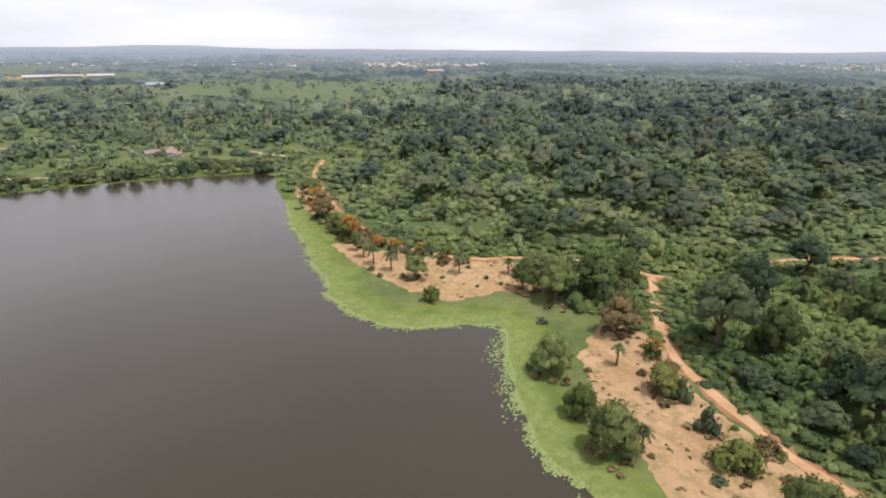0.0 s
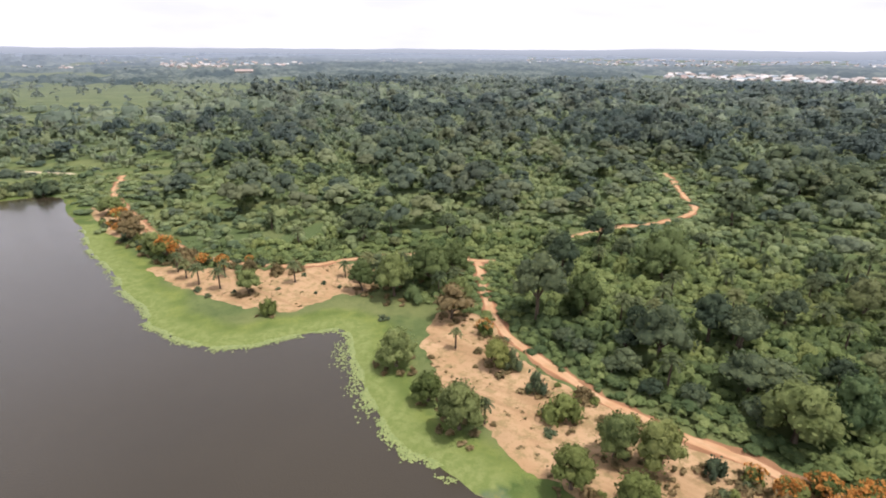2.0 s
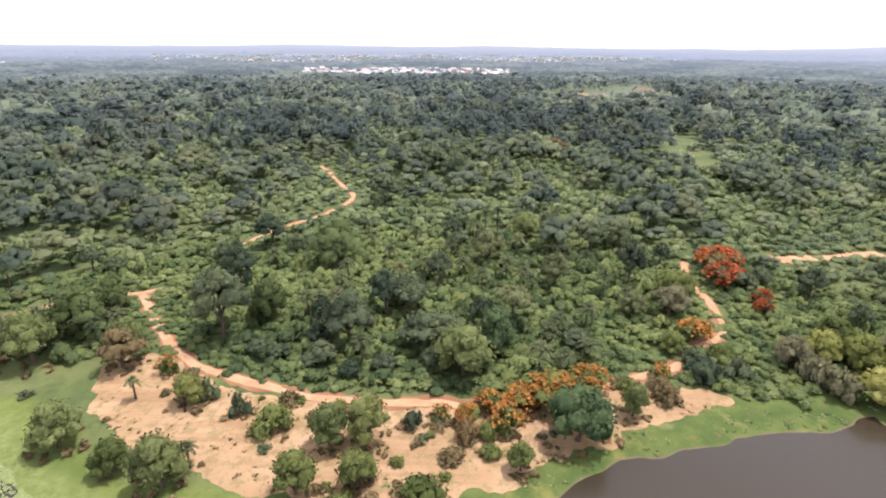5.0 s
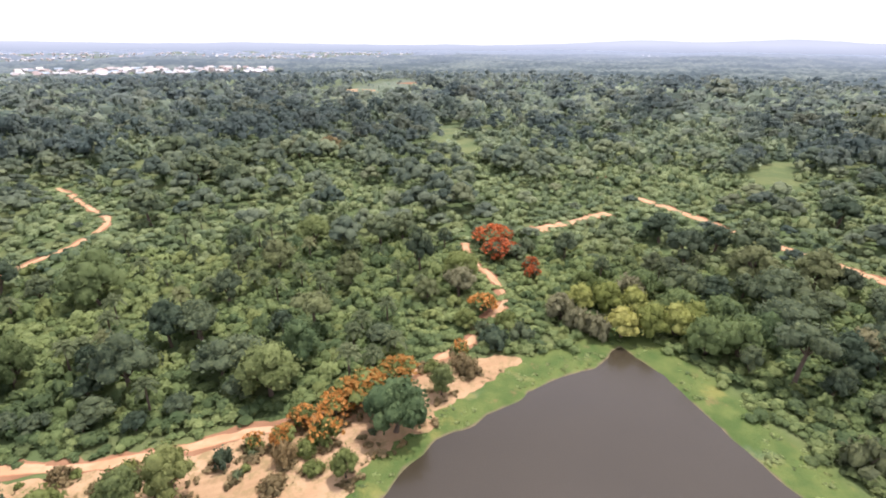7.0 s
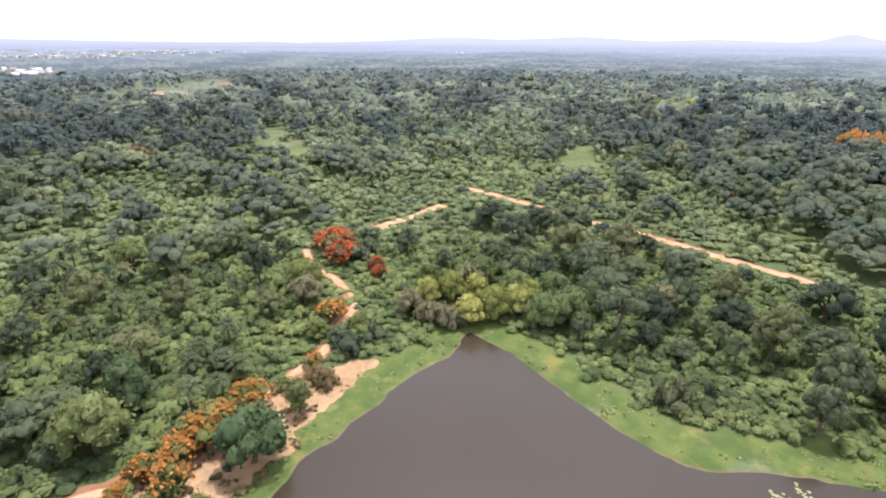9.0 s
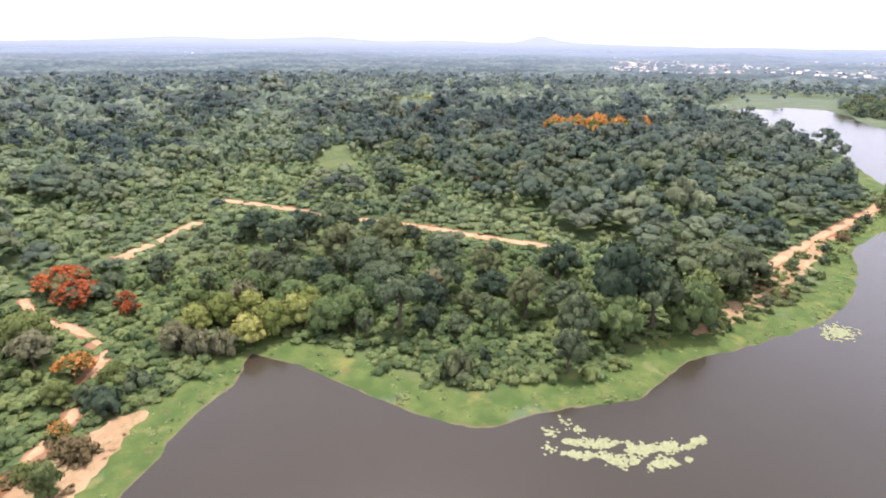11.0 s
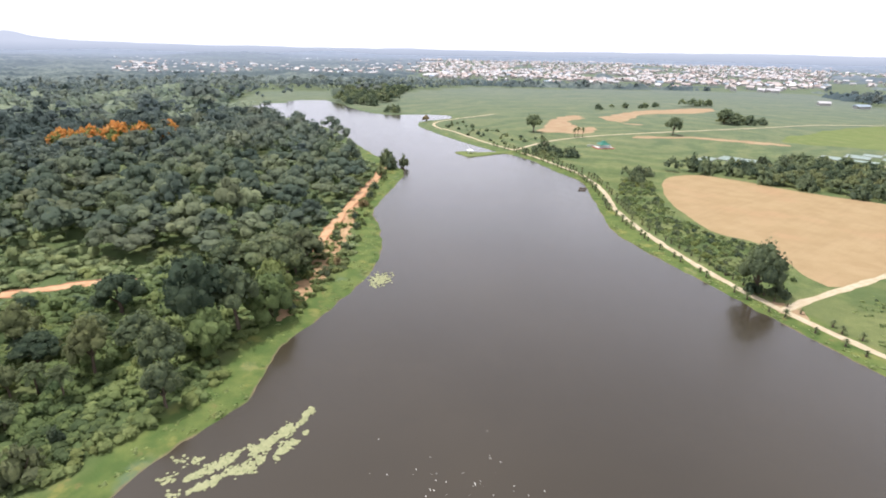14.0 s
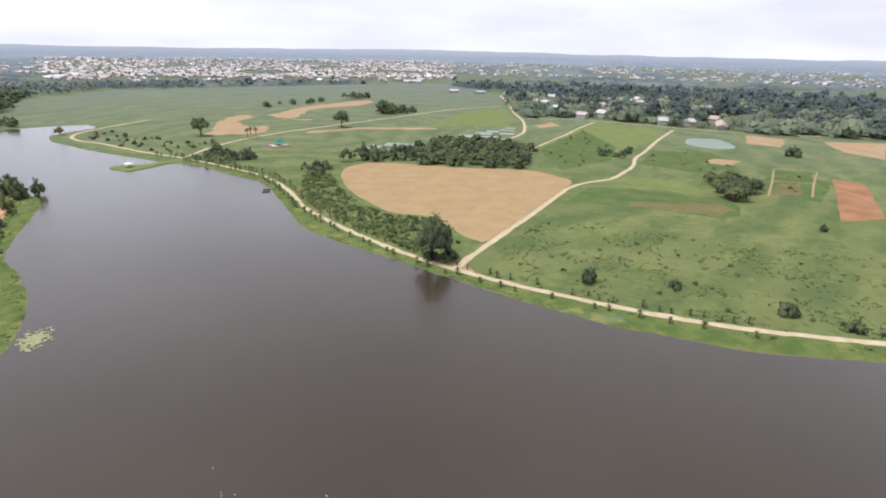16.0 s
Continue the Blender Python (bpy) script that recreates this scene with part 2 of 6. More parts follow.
    edge = m.ramp(m.math("ADD", d, m.math("MULTIPLY", m.noise(0.3, 4), 7.0)), 12.0, 6.5)
    c = m.mix(m.math("MULTIPLY", edge, mat_), c, pale)
    # reed beds, blue-green and yellowed, in the strip behind the waterline
    strip = m.math("MULTIPLY", m.ramp(d, 14.0, 9.0), m.math("SUBTRACT", 1.0, mat_))
    c = m.mix(m.math("MULTIPLY", strip, m.ramp(m.noise(0.055, 4, 0.6), 0.59, 0.68)), c, (0.105, 0.150, 0.082))
    c = m.mix(m.math("MULTIPLY", strip, m.math("MULTIPLY", m.ramp(m.noise(0.11, 5, 0.65), 0.55, 0.68), 0.75)), c, (0.215, 0.205, 0.06))
    c = m.mix(m.math("MULTIPLY", strip, m.math("MULTIPLY", m.ramp(m.noise(0.19, 5, 0.7), 0.60, 0.70), 0.5)), c, (0.22, 0.15, 0.07))
    mud = m.math("MULTIPLY", m.math("MULTIPLY", m.ramp(m.math("ADD", d, m.math("MULTIPLY", m.noise(0.35, 4), 1.6)), 1.5, 0.7), m.ramp(m.noise(0.08, 4), 0.4, 0.56)), m.math("SUBTRACT", 1.0, mat_))
    c = m.mix(mud, c, (0.17, 0.135, 0.08))
    # bluish distance haze painted over the ground, weaker where it is wild
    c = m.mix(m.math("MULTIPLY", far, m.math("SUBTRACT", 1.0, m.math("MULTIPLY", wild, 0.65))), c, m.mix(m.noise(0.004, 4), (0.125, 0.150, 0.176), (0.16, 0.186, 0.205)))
    m.bump(m.noise(1.8, 5, 0.7), 0.7, 0.35)
    return m.colour(c)


def soil_material(name, a, b, grass, furrow=0.0, turn=0.0, patch=0.62, stain=(0.2, 0.13, 0.08)):
    m = Nodes(name, 0.95, 0.1)
    c = m.mix(m.ramp(m.noise(0.09, 5), 0.3, 0.7), a, b)
    c = m.mix(m.math("MULTIPLY", m.ramp(m.noise(0.045, 4), 0.5, 0.75), 0.55), c, stain)
    c = m.mix(m.math("MULTIPLY", m.ramp(m.noise(0.5, 6, 0.7), patch, patch + 0.16), 0.75), c, grass)
    c = m.mix(m.math("MULTIPLY", m.noise(2.6, 4, 0.7), 0.3), c, tuple(k * 0.55 for k in b))
    if furrow:
        c = m.mix(m.math("MULTIPLY", m.ramp(m.noise(0.5, 3, 0.5, (1, 0.06, 1, turn)), 0.45, 0.7), furrow), c, tuple(k * 0.72 for k in a))
    m.bump(m.noise(2.2, 5, 0.7), 0.6, 0.2)
    return m.colour(c)


def road_material(name, a, b, verge):
    m = Nodes(name, 0.95, 0.1)
    c = m.mix(m.ramp(m.noise(0.25, 5), 0.3, 0.7), a, b)
    c = m.mix(m.math("MULTIPLY", m.noise(3.0, 4, 0.7), 0.35), c, tuple(k * 0.6 for k in b))
    edge = m.math("ADD", m.math("ABSOLUTE", m.attr("across"), 0.0), m.math("MULTIPLY", m.math("SUBTRACT", m.noise(0.5, 5), 0.5), 0.9))
    c = m.mix(m.math("MULTIPLY", m.ramp(edge, 0.66, 1.0), 0.85), c, verge)
    c = m.mix(m.math("MULTIPLY", m.ramp(m.math("SUBTRACT", 0.3, edge), 0.0, 0.25), 0.25), c, (0.30, 0.25, 0.13))
    m.bump(m.noise(2.5, 4), 0.5, 0.12)
    return m.colour(c)


GROUND = ground_material()
SAND = soil_material("sandy_soil", (0.385, 0.243, 0.128), (0.505, 0.342, 0.197), (0.23, 0.185, 0.08), 0.6, 35, 0.46, (0.28, 0.18, 0.095))
TAN_FIELD = soil_material("harvested_field", (0.305, 0.218, 0.112), (0.355, 0.262, 0.142), (0.23, 0.19, 0.09), 0.15, -40, 0.72, (0.36, 0.22, 0.12))
RED_SOIL = soil_material("red_earth", (0.25, 0.125, 0.065), (0.34, 0.19, 0.105), (0.16, 0.13, 0.06), 0.3, 10, 0.70, (0.22, 0.09, 0.06))
STRIP_SOIL = soil_material("bare_strip", (0.32, 0.215, 0.125), (0.375, 0.28, 0.17), (0.16, 0.18, 0.06), 0.2, 70, 0.58, (0.26, 0.2, 0.1))
CROP = soil_material("crop_rows", (0.075, 0.115, 0.036), (0.105, 0.15, 0.05), (0.13, 0.16, 0.055), 0.6, 60, 0.55, (0.15, 0.14, 0.06))
CROP_DRY = soil_material("dry_crop_rows", (0.14, 0.125, 0.055), (0.19, 0.16, 0.075), (0.09, 0.12, 0.04), 0.6, 62, 0.48, (0.10, 0.115, 0.045))
CROP_PALE = soil_material("pale_grass_plot", (0.135, 0.17, 0.058), (0.17, 0.205, 0.072), (0.10, 0.14, 0.04), 0.4, 20, 0.55, (0.2, 0.19, 0.085))
ROAD = road_material("laterite_track", (0.44, 0.245, 0.125), (0.55, 0.36, 0.21), (0.30, 0.13, 0.065))
PALE_ROAD = road_material("pale_sand_road", (0.43, 0.35, 0.23), (0.53, 0.45, 0.32), (0.28, 0.26, 0.12))


def water_material(name, base, rough=0.2, wave=0.26, film=0.8):
    m = Nodes(name, rough, 0.5)
    m.bsdf.inputs["IOR"].default_value = 1.33
    m.bsdf.inputs["Coat Weight"].default_value, m.bsdf.inputs["Coat IOR"].default_value, m.bsdf.inputs["Coat Roughness"].default_value = film, 1.33, 0.12
    c = m.mix(m.ramp(m.noise(0.012, 4), 0.3, 0.7), tuple(k * 0.82 for k in base), base)
    m.bump(m.noise(3.5, 2), wave, 0.25)
    return m.colour(c)


WATER = water_material("muddy_lake_water", (0.044, 0.035, 0.021))
POND = water_material("green_pond_water", (0.15, 0.225, 0.15), 0.3, 0.26, 0.3)
PAD = Nodes("floating_leaves", 0.45, 0.4)
PAD = PAD.colour(PAD.mix(PAD.island(), (0.15, 0.195, 0.06), (0.25, 0.29, 0.10)))
RAFT = Nodes("drifting_leaves", 0.5, 0.4)
RAFT = RAFT.colour(RAFT.mix(RAFT.island(), (0.20, 0.215, 0.09), (0.30, 0.305, 0.15)))
FLECK = plain("pale_floating_bits", (0.6, 0.58, 0.5), 0.6)


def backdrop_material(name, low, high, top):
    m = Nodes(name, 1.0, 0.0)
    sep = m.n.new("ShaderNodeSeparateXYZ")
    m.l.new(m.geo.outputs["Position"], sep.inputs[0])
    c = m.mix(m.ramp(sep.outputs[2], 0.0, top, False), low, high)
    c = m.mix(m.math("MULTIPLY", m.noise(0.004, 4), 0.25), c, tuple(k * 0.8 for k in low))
    # unlit hills: the haze gradient is given off as emission
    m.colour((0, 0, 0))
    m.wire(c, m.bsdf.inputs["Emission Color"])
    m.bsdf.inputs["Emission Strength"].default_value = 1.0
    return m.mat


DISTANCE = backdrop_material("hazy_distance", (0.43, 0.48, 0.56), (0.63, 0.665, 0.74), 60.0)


# ---- mesh helpers ----
rng = np.random.default_rng(7)


def build_mesh(name, verts, quads, materials, tone=None, which=None, smooth=True, normals=None):
    """A mesh of quads (or of any polygons, as a list of lists), with shading normals where they are given."""
    me = bpy.data.meshes.new(name)
    verts = np.asarray(verts, np.float32)
    if isinstance(quads, np.ndarray):
        n, k = quads.shape
        me.vertices.add(len(verts))
        me.vertices.foreach_set("co", verts.ravel())
        me.loops.add(n * k)
        me.loops.foreach_set("vertex_index", quads.astype(np.int32).ravel())
        me.polygons.add(n)
        me.polygons.foreach_set("loop_start", np.arange(0, n * k, k, dtype=np.int32))
        me.polygons.foreach_set("loop_total", np.full(n, k, np.int32))
        me.polygons.foreach_set("use_smooth", np.full(n, smooth))
        if which is not None:
            me.polygons.foreach_set("material_index", np.asarray(which, np.int32))
        me.update(calc_edges=True)
    else:
        me.from_pydata(verts.tolist(), [], quads)
        if which is not None:
            me.polygons.foreach_set("material_index", np.asarray(which, np.int32))
    for m in materials:
        me.materials.append(m)
    if tone is not None:
        a = me.attributes.new("tone", "FLOAT", "POINT")
        a.data.foreach_set("value", np.asarray(tone, np.float32))
    if normals is not None:
        a = me.attributes.new("custom_normal", "FLOAT_VECTOR", "POINT")
        a.data.foreach_set("vector", np.asarray(normals, np.float32).ravel())
    return me


def put_attr(me, name, values):
    a = me.attributes.new(name, "FLOAT", "POINT")
    a.data.foreach_set("value", np.asarray(values, np.float32))


def part(name, data, parent, label=""):
    """One mesh as a part of a thing; data is a mesh or a bmesh with its material in a pair."""
    if isinstance(data, tuple):
        bm, material = data
        me = bpy.data.meshes.new(name)
        bm.to_mesh(me)
        bm.free()
        me.materials.append(material)
        data = me
    ob = new(name, data)
    ob.parent = parent
    return tagged(ob, label)


def box(sx, sy, sz, x=0, y=0, z=0, bevel=0.0, bm=None):
    """A box whose underside is at z."""
    own = bm is None
    bm = bmesh.new() if own else bm
    made = bmesh.ops.create_cube(bm, size=1, matrix=Matrix.Translation((x, y, z + sz / 2)) @ Matrix.Diagonal((sx, sy, sz, 1)))
    if bevel:
        edges = list({e for v in made["verts"] for e in v.link_edges})
        bmesh.ops.bevel(bm, geom=edges, offset=bevel, segments=1, affect="EDGES")
    return bm


def spline(points, closed=False, step=2.0):
    """A smooth line through points, sampled about every step metres."""
    p = np.array(points, float)
    n = len(p)
    out = []
    for i in range(n if closed else n - 1):
        a, b, c, d = (p[(i + k) % n] if closed else p[min(max(i + k, 0), n - 1)] for k in (-1, 0, 1, 2))
        m = max(2, int(np.linalg.norm(c - b) / step))
        for t in np.arange(m) / m:
            out.append(0.5 * (2 * b + (c - a) * t + (2 * a - 5 * b + 4 * c - d) * t**2 + (3 * b - a - 3 * c + d) * t**3))
    if not closed:
        out.append(p[-1])
    return np.array(out)


def inside(pts, poly):
    x, y = pts[:, 0], pts[:, 1]
    hit = np.zeros(len(pts), bool)
    for (ax, ay), (bx, by) in zip(poly, np.roll(poly, -1, 0)):
        if ay != by:
            hit ^= ((ay > y) != (by > y)) & (x < (bx - ax) * (y - ay) / (by - ay) + ax)
    return hit


def off_line(pts, line, closed=False):
    """Distance of each point to a polyline."""
    best = np.full(len(pts), 1e9)
    ends = np.roll(line, -1, 0) if closed else line[1:]
    for a, b in zip(line, ends):
        w = b - a
        t = np.clip(((pts - a) @ w) / max(w @ w, 1e-9), 0, 1)
        q = pts - a - t[:, None] * w
        best = np.minimum(best, (q * q).sum(1))
    return np.sqrt(best)


def wobble(line, size, scale, seed=0.0, closed=True):
    """Moves a line's points sideways by smooth noise."""
    t = np.roll(line, -1, 0) - np.roll(line, 1, 0)
    if not closed:
        t[0], t[-1] = line[1] - line[0], line[-1] - line[-2]
    nrm = np.stack([-t[:, 1], t[:, 0]], 1) / np.maximum(np.linalg.norm(t, axis=1), 1e-6)[:, None]
    k = [noise.fractal(Vector((x / scale, y / scale, seed)), 0.8, 2.0, 4) for x, y in line]
    return line + nrm * (np.array(k) * size)[:, None]


def field_noise(pts, scale, seed=0.0):
    return np.array([noise.noise(Vector((x / scale, y / scale, seed))) for x, y in pts])


# ---- plan ----
LAND, LEVEL = 0.6, 0.3  # heights of the land and of the water
NORTH_SHORE = [(-204, 238), (-166, 261), (-122, 279), (-94, 283), (-81, 252), (-69, 226), (-60, 199), (-49, 177), (-43, 161), (-35, 146),
               (-32, 135), (-24, 125), (-13, 117), (2, 118), (14, 117), (15, 102), (15, 90), (17, 74), (22, 67), (30, 52), (47, 30), (64, 20),
               (76, 16), (87, 7), (95, 0), (105, -8), (111, -16), (119, -21)]
CAPE_SHORE = [(122, -23), (117, -26), (111, -31), (101, -36), (93, -40), (84, -45), (74, -52), (70, -58), (70, -63), (68, -71), (65, -80), (62, -89),
              (63, -97), (65, -107), (65, -116), (62, -131), (60, -147), (59, -165), (62, -184), (70, -208), (81, -232), (84, -257), (86, -291),
              (90, -317), (108, -342), (140, -385), (207, -476), (285, -533), (363, -587), (362, -643), (324, -706)]
SOUTH_SHORE = [(289, -694), (244, -638), (214, -608), (191, -594), (166, -601), (143, -611), (124, -612), (113, -598), (117, -582), (129, -566), (138, -548), (134, -522), (117, -494), (89, -456), (49, -410), (18, -381), (-2, -345),
               (-16, -323), (-20, -298), (-25, -248), (-28, -228), (-38, -208), (-52, -184), (-66, -160), (-79, -138), (-90, -122),
               (-99, -110), (-111, -99), (-121, -89), (-133, -81), (-153, -70), (-190, -50), (-240, -5), (-268, 70), (-262, 150), (-235, 210)]
LAKE = wobble(spline(NORTH_SHORE + CAPE_SHORE + SOUTH_SHORE, True, 1.8), 0.9, 6.0, 3.0)


def shore_distance(pts):
    """Metres from the waterline, negative on the water."""
    d = np.full(len(pts), 400.0)
    near = (np.abs(pts[:, 0] - 40) < 520) & (np.abs(pts[:, 1] + 180) < 720)
    q = pts[near]
    e = off_line(q, LAKE, True)
    d[near] = np.minimum(np.where(inside(q, LAKE), -e, e), 400.0)
    return d


WEST_TRACK = [(-73, 322), (-70, 285), (-62, 262), (-52, 235), (-36, 200), (-17, 175), (-2, 166), (10, 162), (22, 163), (40, 162), (56, 157), (62, 150), (69, 147)]
BEACH_TRACK = [(63, 148), (60, 138), (57, 129), (53, 113), (52, 102), (54, 91), (57, 81), (60, 70), (68, 57), (73, 50), (76, 44), (81, 39), (88, 32),
               (97, 25), (107, 19), (117, 13), (128, 11), (137, 8), (145, 9), (158, 15), (164, 20), (175, 25), (184, 27)]
CREST_TRACK = [(205, 2), (217, -10), (228, -21), (234, -27)]
RIDGE_TRACK = [(263, -42), (257, -47), (246, -56), (219, -75), (203, -88), (182, -105), (163, -117), (144, -131), (130, -138)]
CAPE_TRACK = [(88, -176), (88, -186), (91, -205), (96, -247), (101, -295), (106, -325)]
HILL_TRACK = [(106, 160), (110, 162), (131, 165), (150, 165), (167, 170), (178, 177), (184, 186), (189, 196), (197, 210), (206, 224), (214, 240)]
LAKE_ROAD = [(72, -640), (92, -606), (108, -580), (119, -552), (119, -530), (108, -508), (92, -492), (59, -446), (30, -412), (0, -370), (-19, -336), (-28, -300), (-32, -262), (-42, -227),
             (-54, -197), (-63, -178), (-71, -165), (-80, -152), (-92, -137), (-106, -121), (-120, -107), (-133, -96), (-149, -85), (-170, -71), (-210, -42), (-262, 8), (-292, 75)]
FIELD_ROAD = [(-71, -165), (-80, -173), (-97, -187), (-126, -210), (-160, -238), (-184, -257), (-202, -264), (-220, -267), (-242, -281), (-262, -296), (-285, -320), (-309, -338),
              (-360, -380), (-428, -432)]
CROSS_ROAD = [(30, -412), (12, -450), (-8, -479), (-40, -510), (-80, -538), (-143, -578), (-210, -620), (-278, -664), (-363, -690)]
POND_ROAD = [(-190, -410), (-215, -420), (-240, -432), (-262, -452), (-280, -478), (-313, -540), (-345, -620), (-391, -718), (-450, -858)]
PLOT_ROAD = [(-222, -370), (-260, -402), (-298, -433), (-340, -470), (-385, -506)]
EDGE_ROAD = [(-330, -556), (-385, -530), (-428, -470), (-470, -415), (-530, -365), (-600, -320)]
FAR_PATHS = [(-310, 345), (-263, 363), (-240, 366)], [(-136, 352), (-115, 342), (-99, 333)], [(-240, 262), (-199, 273), (-180, 280), (-150, 292)]

GARDEN_PATHS = [(-280, -205), (-316, -231), (-352, -258)], [(-352, -258), (-362, -254), (-372, -241)], [(-372, -241), (-336, -218), (-302, -195)], [(-316, -231), (-328, -222), (-336, -218)]

TRACKS = [spline(t, step=1.5) for t in (WEST_TRACK, BEACH_TRACK, RIDGE_TRACK, HILL_TRACK, CREST_TRACK, CAPE_TRACK)]
ROADS = [spline(t, step=3.0) for t in (LAKE_ROAD, FIELD_ROAD, CROSS_ROAD, POND_ROAD, PLOT_ROAD, EDGE_ROAD, *FAR_PATHS)]

SAND_WEST = [(-38, 176), (-26, 171), (-16, 168), (-4, 163), (20, 161), (28, 152), (26, 138), (15, 137), (3, 131), (-6, 135), (-16, 143), (-26, 156), (-36, 169)]
SAND_MAIN = [(36, 112), (44, 118), (50, 110), (50, 100), (52, 90), (57, 76), (64, 62), (74, 47), (84, 35), (92, 27), (89, 19), (84, 16), (76, 22), (62, 27), (52, 36), (44, 47),
             (38, 58), (33, 71), (30, 82), (30, 96)]
SAND_TIP = [(92, 27), (100, 22), (107, 17), (109, 9), (110, 2), (104, 4), (96, 10), (88, 17)]
SAND_CAPE = [(72, -124), (77, -140), (80, -162), (88, -186), (91, -205), (96, -247), (99, -290), (97, -285), (92, -245), (86, -222), (78, -190), (74, -168), (71, -148)]
SAND_COVE = [(-66, 262), (-58, 240), (-46, 214), (-52, 208), (-64, 232), (-72, 254)]
TAN_PLOT = [(-64, -330), (-72, -350), (-90, -359), (-106, -353), (-138, -330), (-181, -306), (-192, -282), (-188, -264), (-134, -219), (-100, -190), (-90, -195), (-85, -228), (-71, -239), (-63, -266), (-60, -295)]
RED_PLOT = [(-359, -222), (-365, -206), (-296, -153), (-270, -158)]
FIELD_STRIPS = [[(19, -518), (8, -560), (7, -614), (-20, -659), (-32, -640), (-14, -600), (-22, -560), (-37, -559), (-30, -520)],
                [(-50, -652), (-75, -700), (-100, -737), (-203, -816), (-189, -757), (-110, -705), (-91, -672), (-70, -610), (-95, -600), (-60, -620)],
                [(-70, -505), (-122, -517), (-186, -501), (-190, -512), (-122, -528), (-74, -515)]]
DARK_PLOTS = [[(-164, -232), (-194, -254), (-215, -242), (-237, -220), (-247, -203), (-243, -191), (-228, -181), (-217, -180), (-206, -195), (-185, -213)],
              [(-270, -300), (-318, -340), (-360, -320), (-330, -268), (-290, -262)], [(-349, -258), (-350, -216), (-294, -185), (-286, -214)],
              [(-232, -372), (-300, -428), (-335, -455), (-300, -360), (-260, -318), (-205, -300)]]
BROWN_PLOTS = [[(-192, -220), (-214, -212), (-238, -200), (-238, -190), (-219, -183), (-207, -197), (-189, -212)], [(-476, -385), (-489, -353), (-442, -322), (-430, -346)],
               [(-512, -333), (-563, -309), (-470, -255), (-474, -291)], [(-320, -290), (-342, -300), (-352, -285), (-330, -276)], [(-338, -520), (-330, -490), (-300, -480), (-305, -500)]]
PALE_PLOTS = [[(-215, -560), (-290, -640), (-350, -680), (-322, -570), (-270, -500), (-190, -520)],
              [(-300, -440), (-385, -505), (-425, -440), (-340, -372), (-262, -318), (-240, -330)],
              [(-205, -265), (-239, -271), (-258, -242), (-244, -216), (-227, -244)]]
MEADOW = np.array([(330, -715), (300, -800), (269, -885), (168, -1070), (-10, -1119), (-234, -1180), (-473, -1198), (-465, -880), (-378, -690), (-330, -560), (-385, -552), (-429, -493),
                   (-482, -403), (-583, -320), (-760, -230), (-900, 100), (-700, 420), (-300, 330), (-235, 210), (-150, 120), (0, -50), (36, -250), (100, -400), (190, -520), (290, -640)])
CLEARINGS = [np.array(c) for c in ([(15, 60), (15, 120), (-15, 118), (-35, 140), (-62, 200), (-50, 207), (-37, 180), (-26, 158), (-6, 138), (15, 140), (26, 140), (34, 128), (44, 120),
                                    (52, 110), (60, 73), (92, 30), (111, 5), (118, -14), (95, 0), (64, 18)], [(430, -539), (415, -557), (386, -615), (372, -658), (307, -727), (368, -899), (470, -820), (420, -640)], [(466, 112), (480, 84), (352, 46), (320, 63)],
                                   [(284, -92), (356, -122), (364, -146), (291, -122)], [(590, 290), (690, 335), (830, 350), (830, 200), (670, 190), (600, 225)], [(820, 340), (1030, 310), (1050, 140), (830, 140)])]
FAR_FIELDS = [[(725, 292), (806, 332), (808, 268), (722, 236)], [(930, 188), (955, 292), (1005, 245), (1000, 190)], [(-770, 1262), (-830, 1130), (-960, 1120), (-900, 1240)]]


def bearing(pts):
    """Degrees to the left of +y, from -242 to 118."""
    a = np.degrees(np.arctan2(-pts[:, 0], pts[:, 1]))
    return np.where(a > 118, a - 360, a)


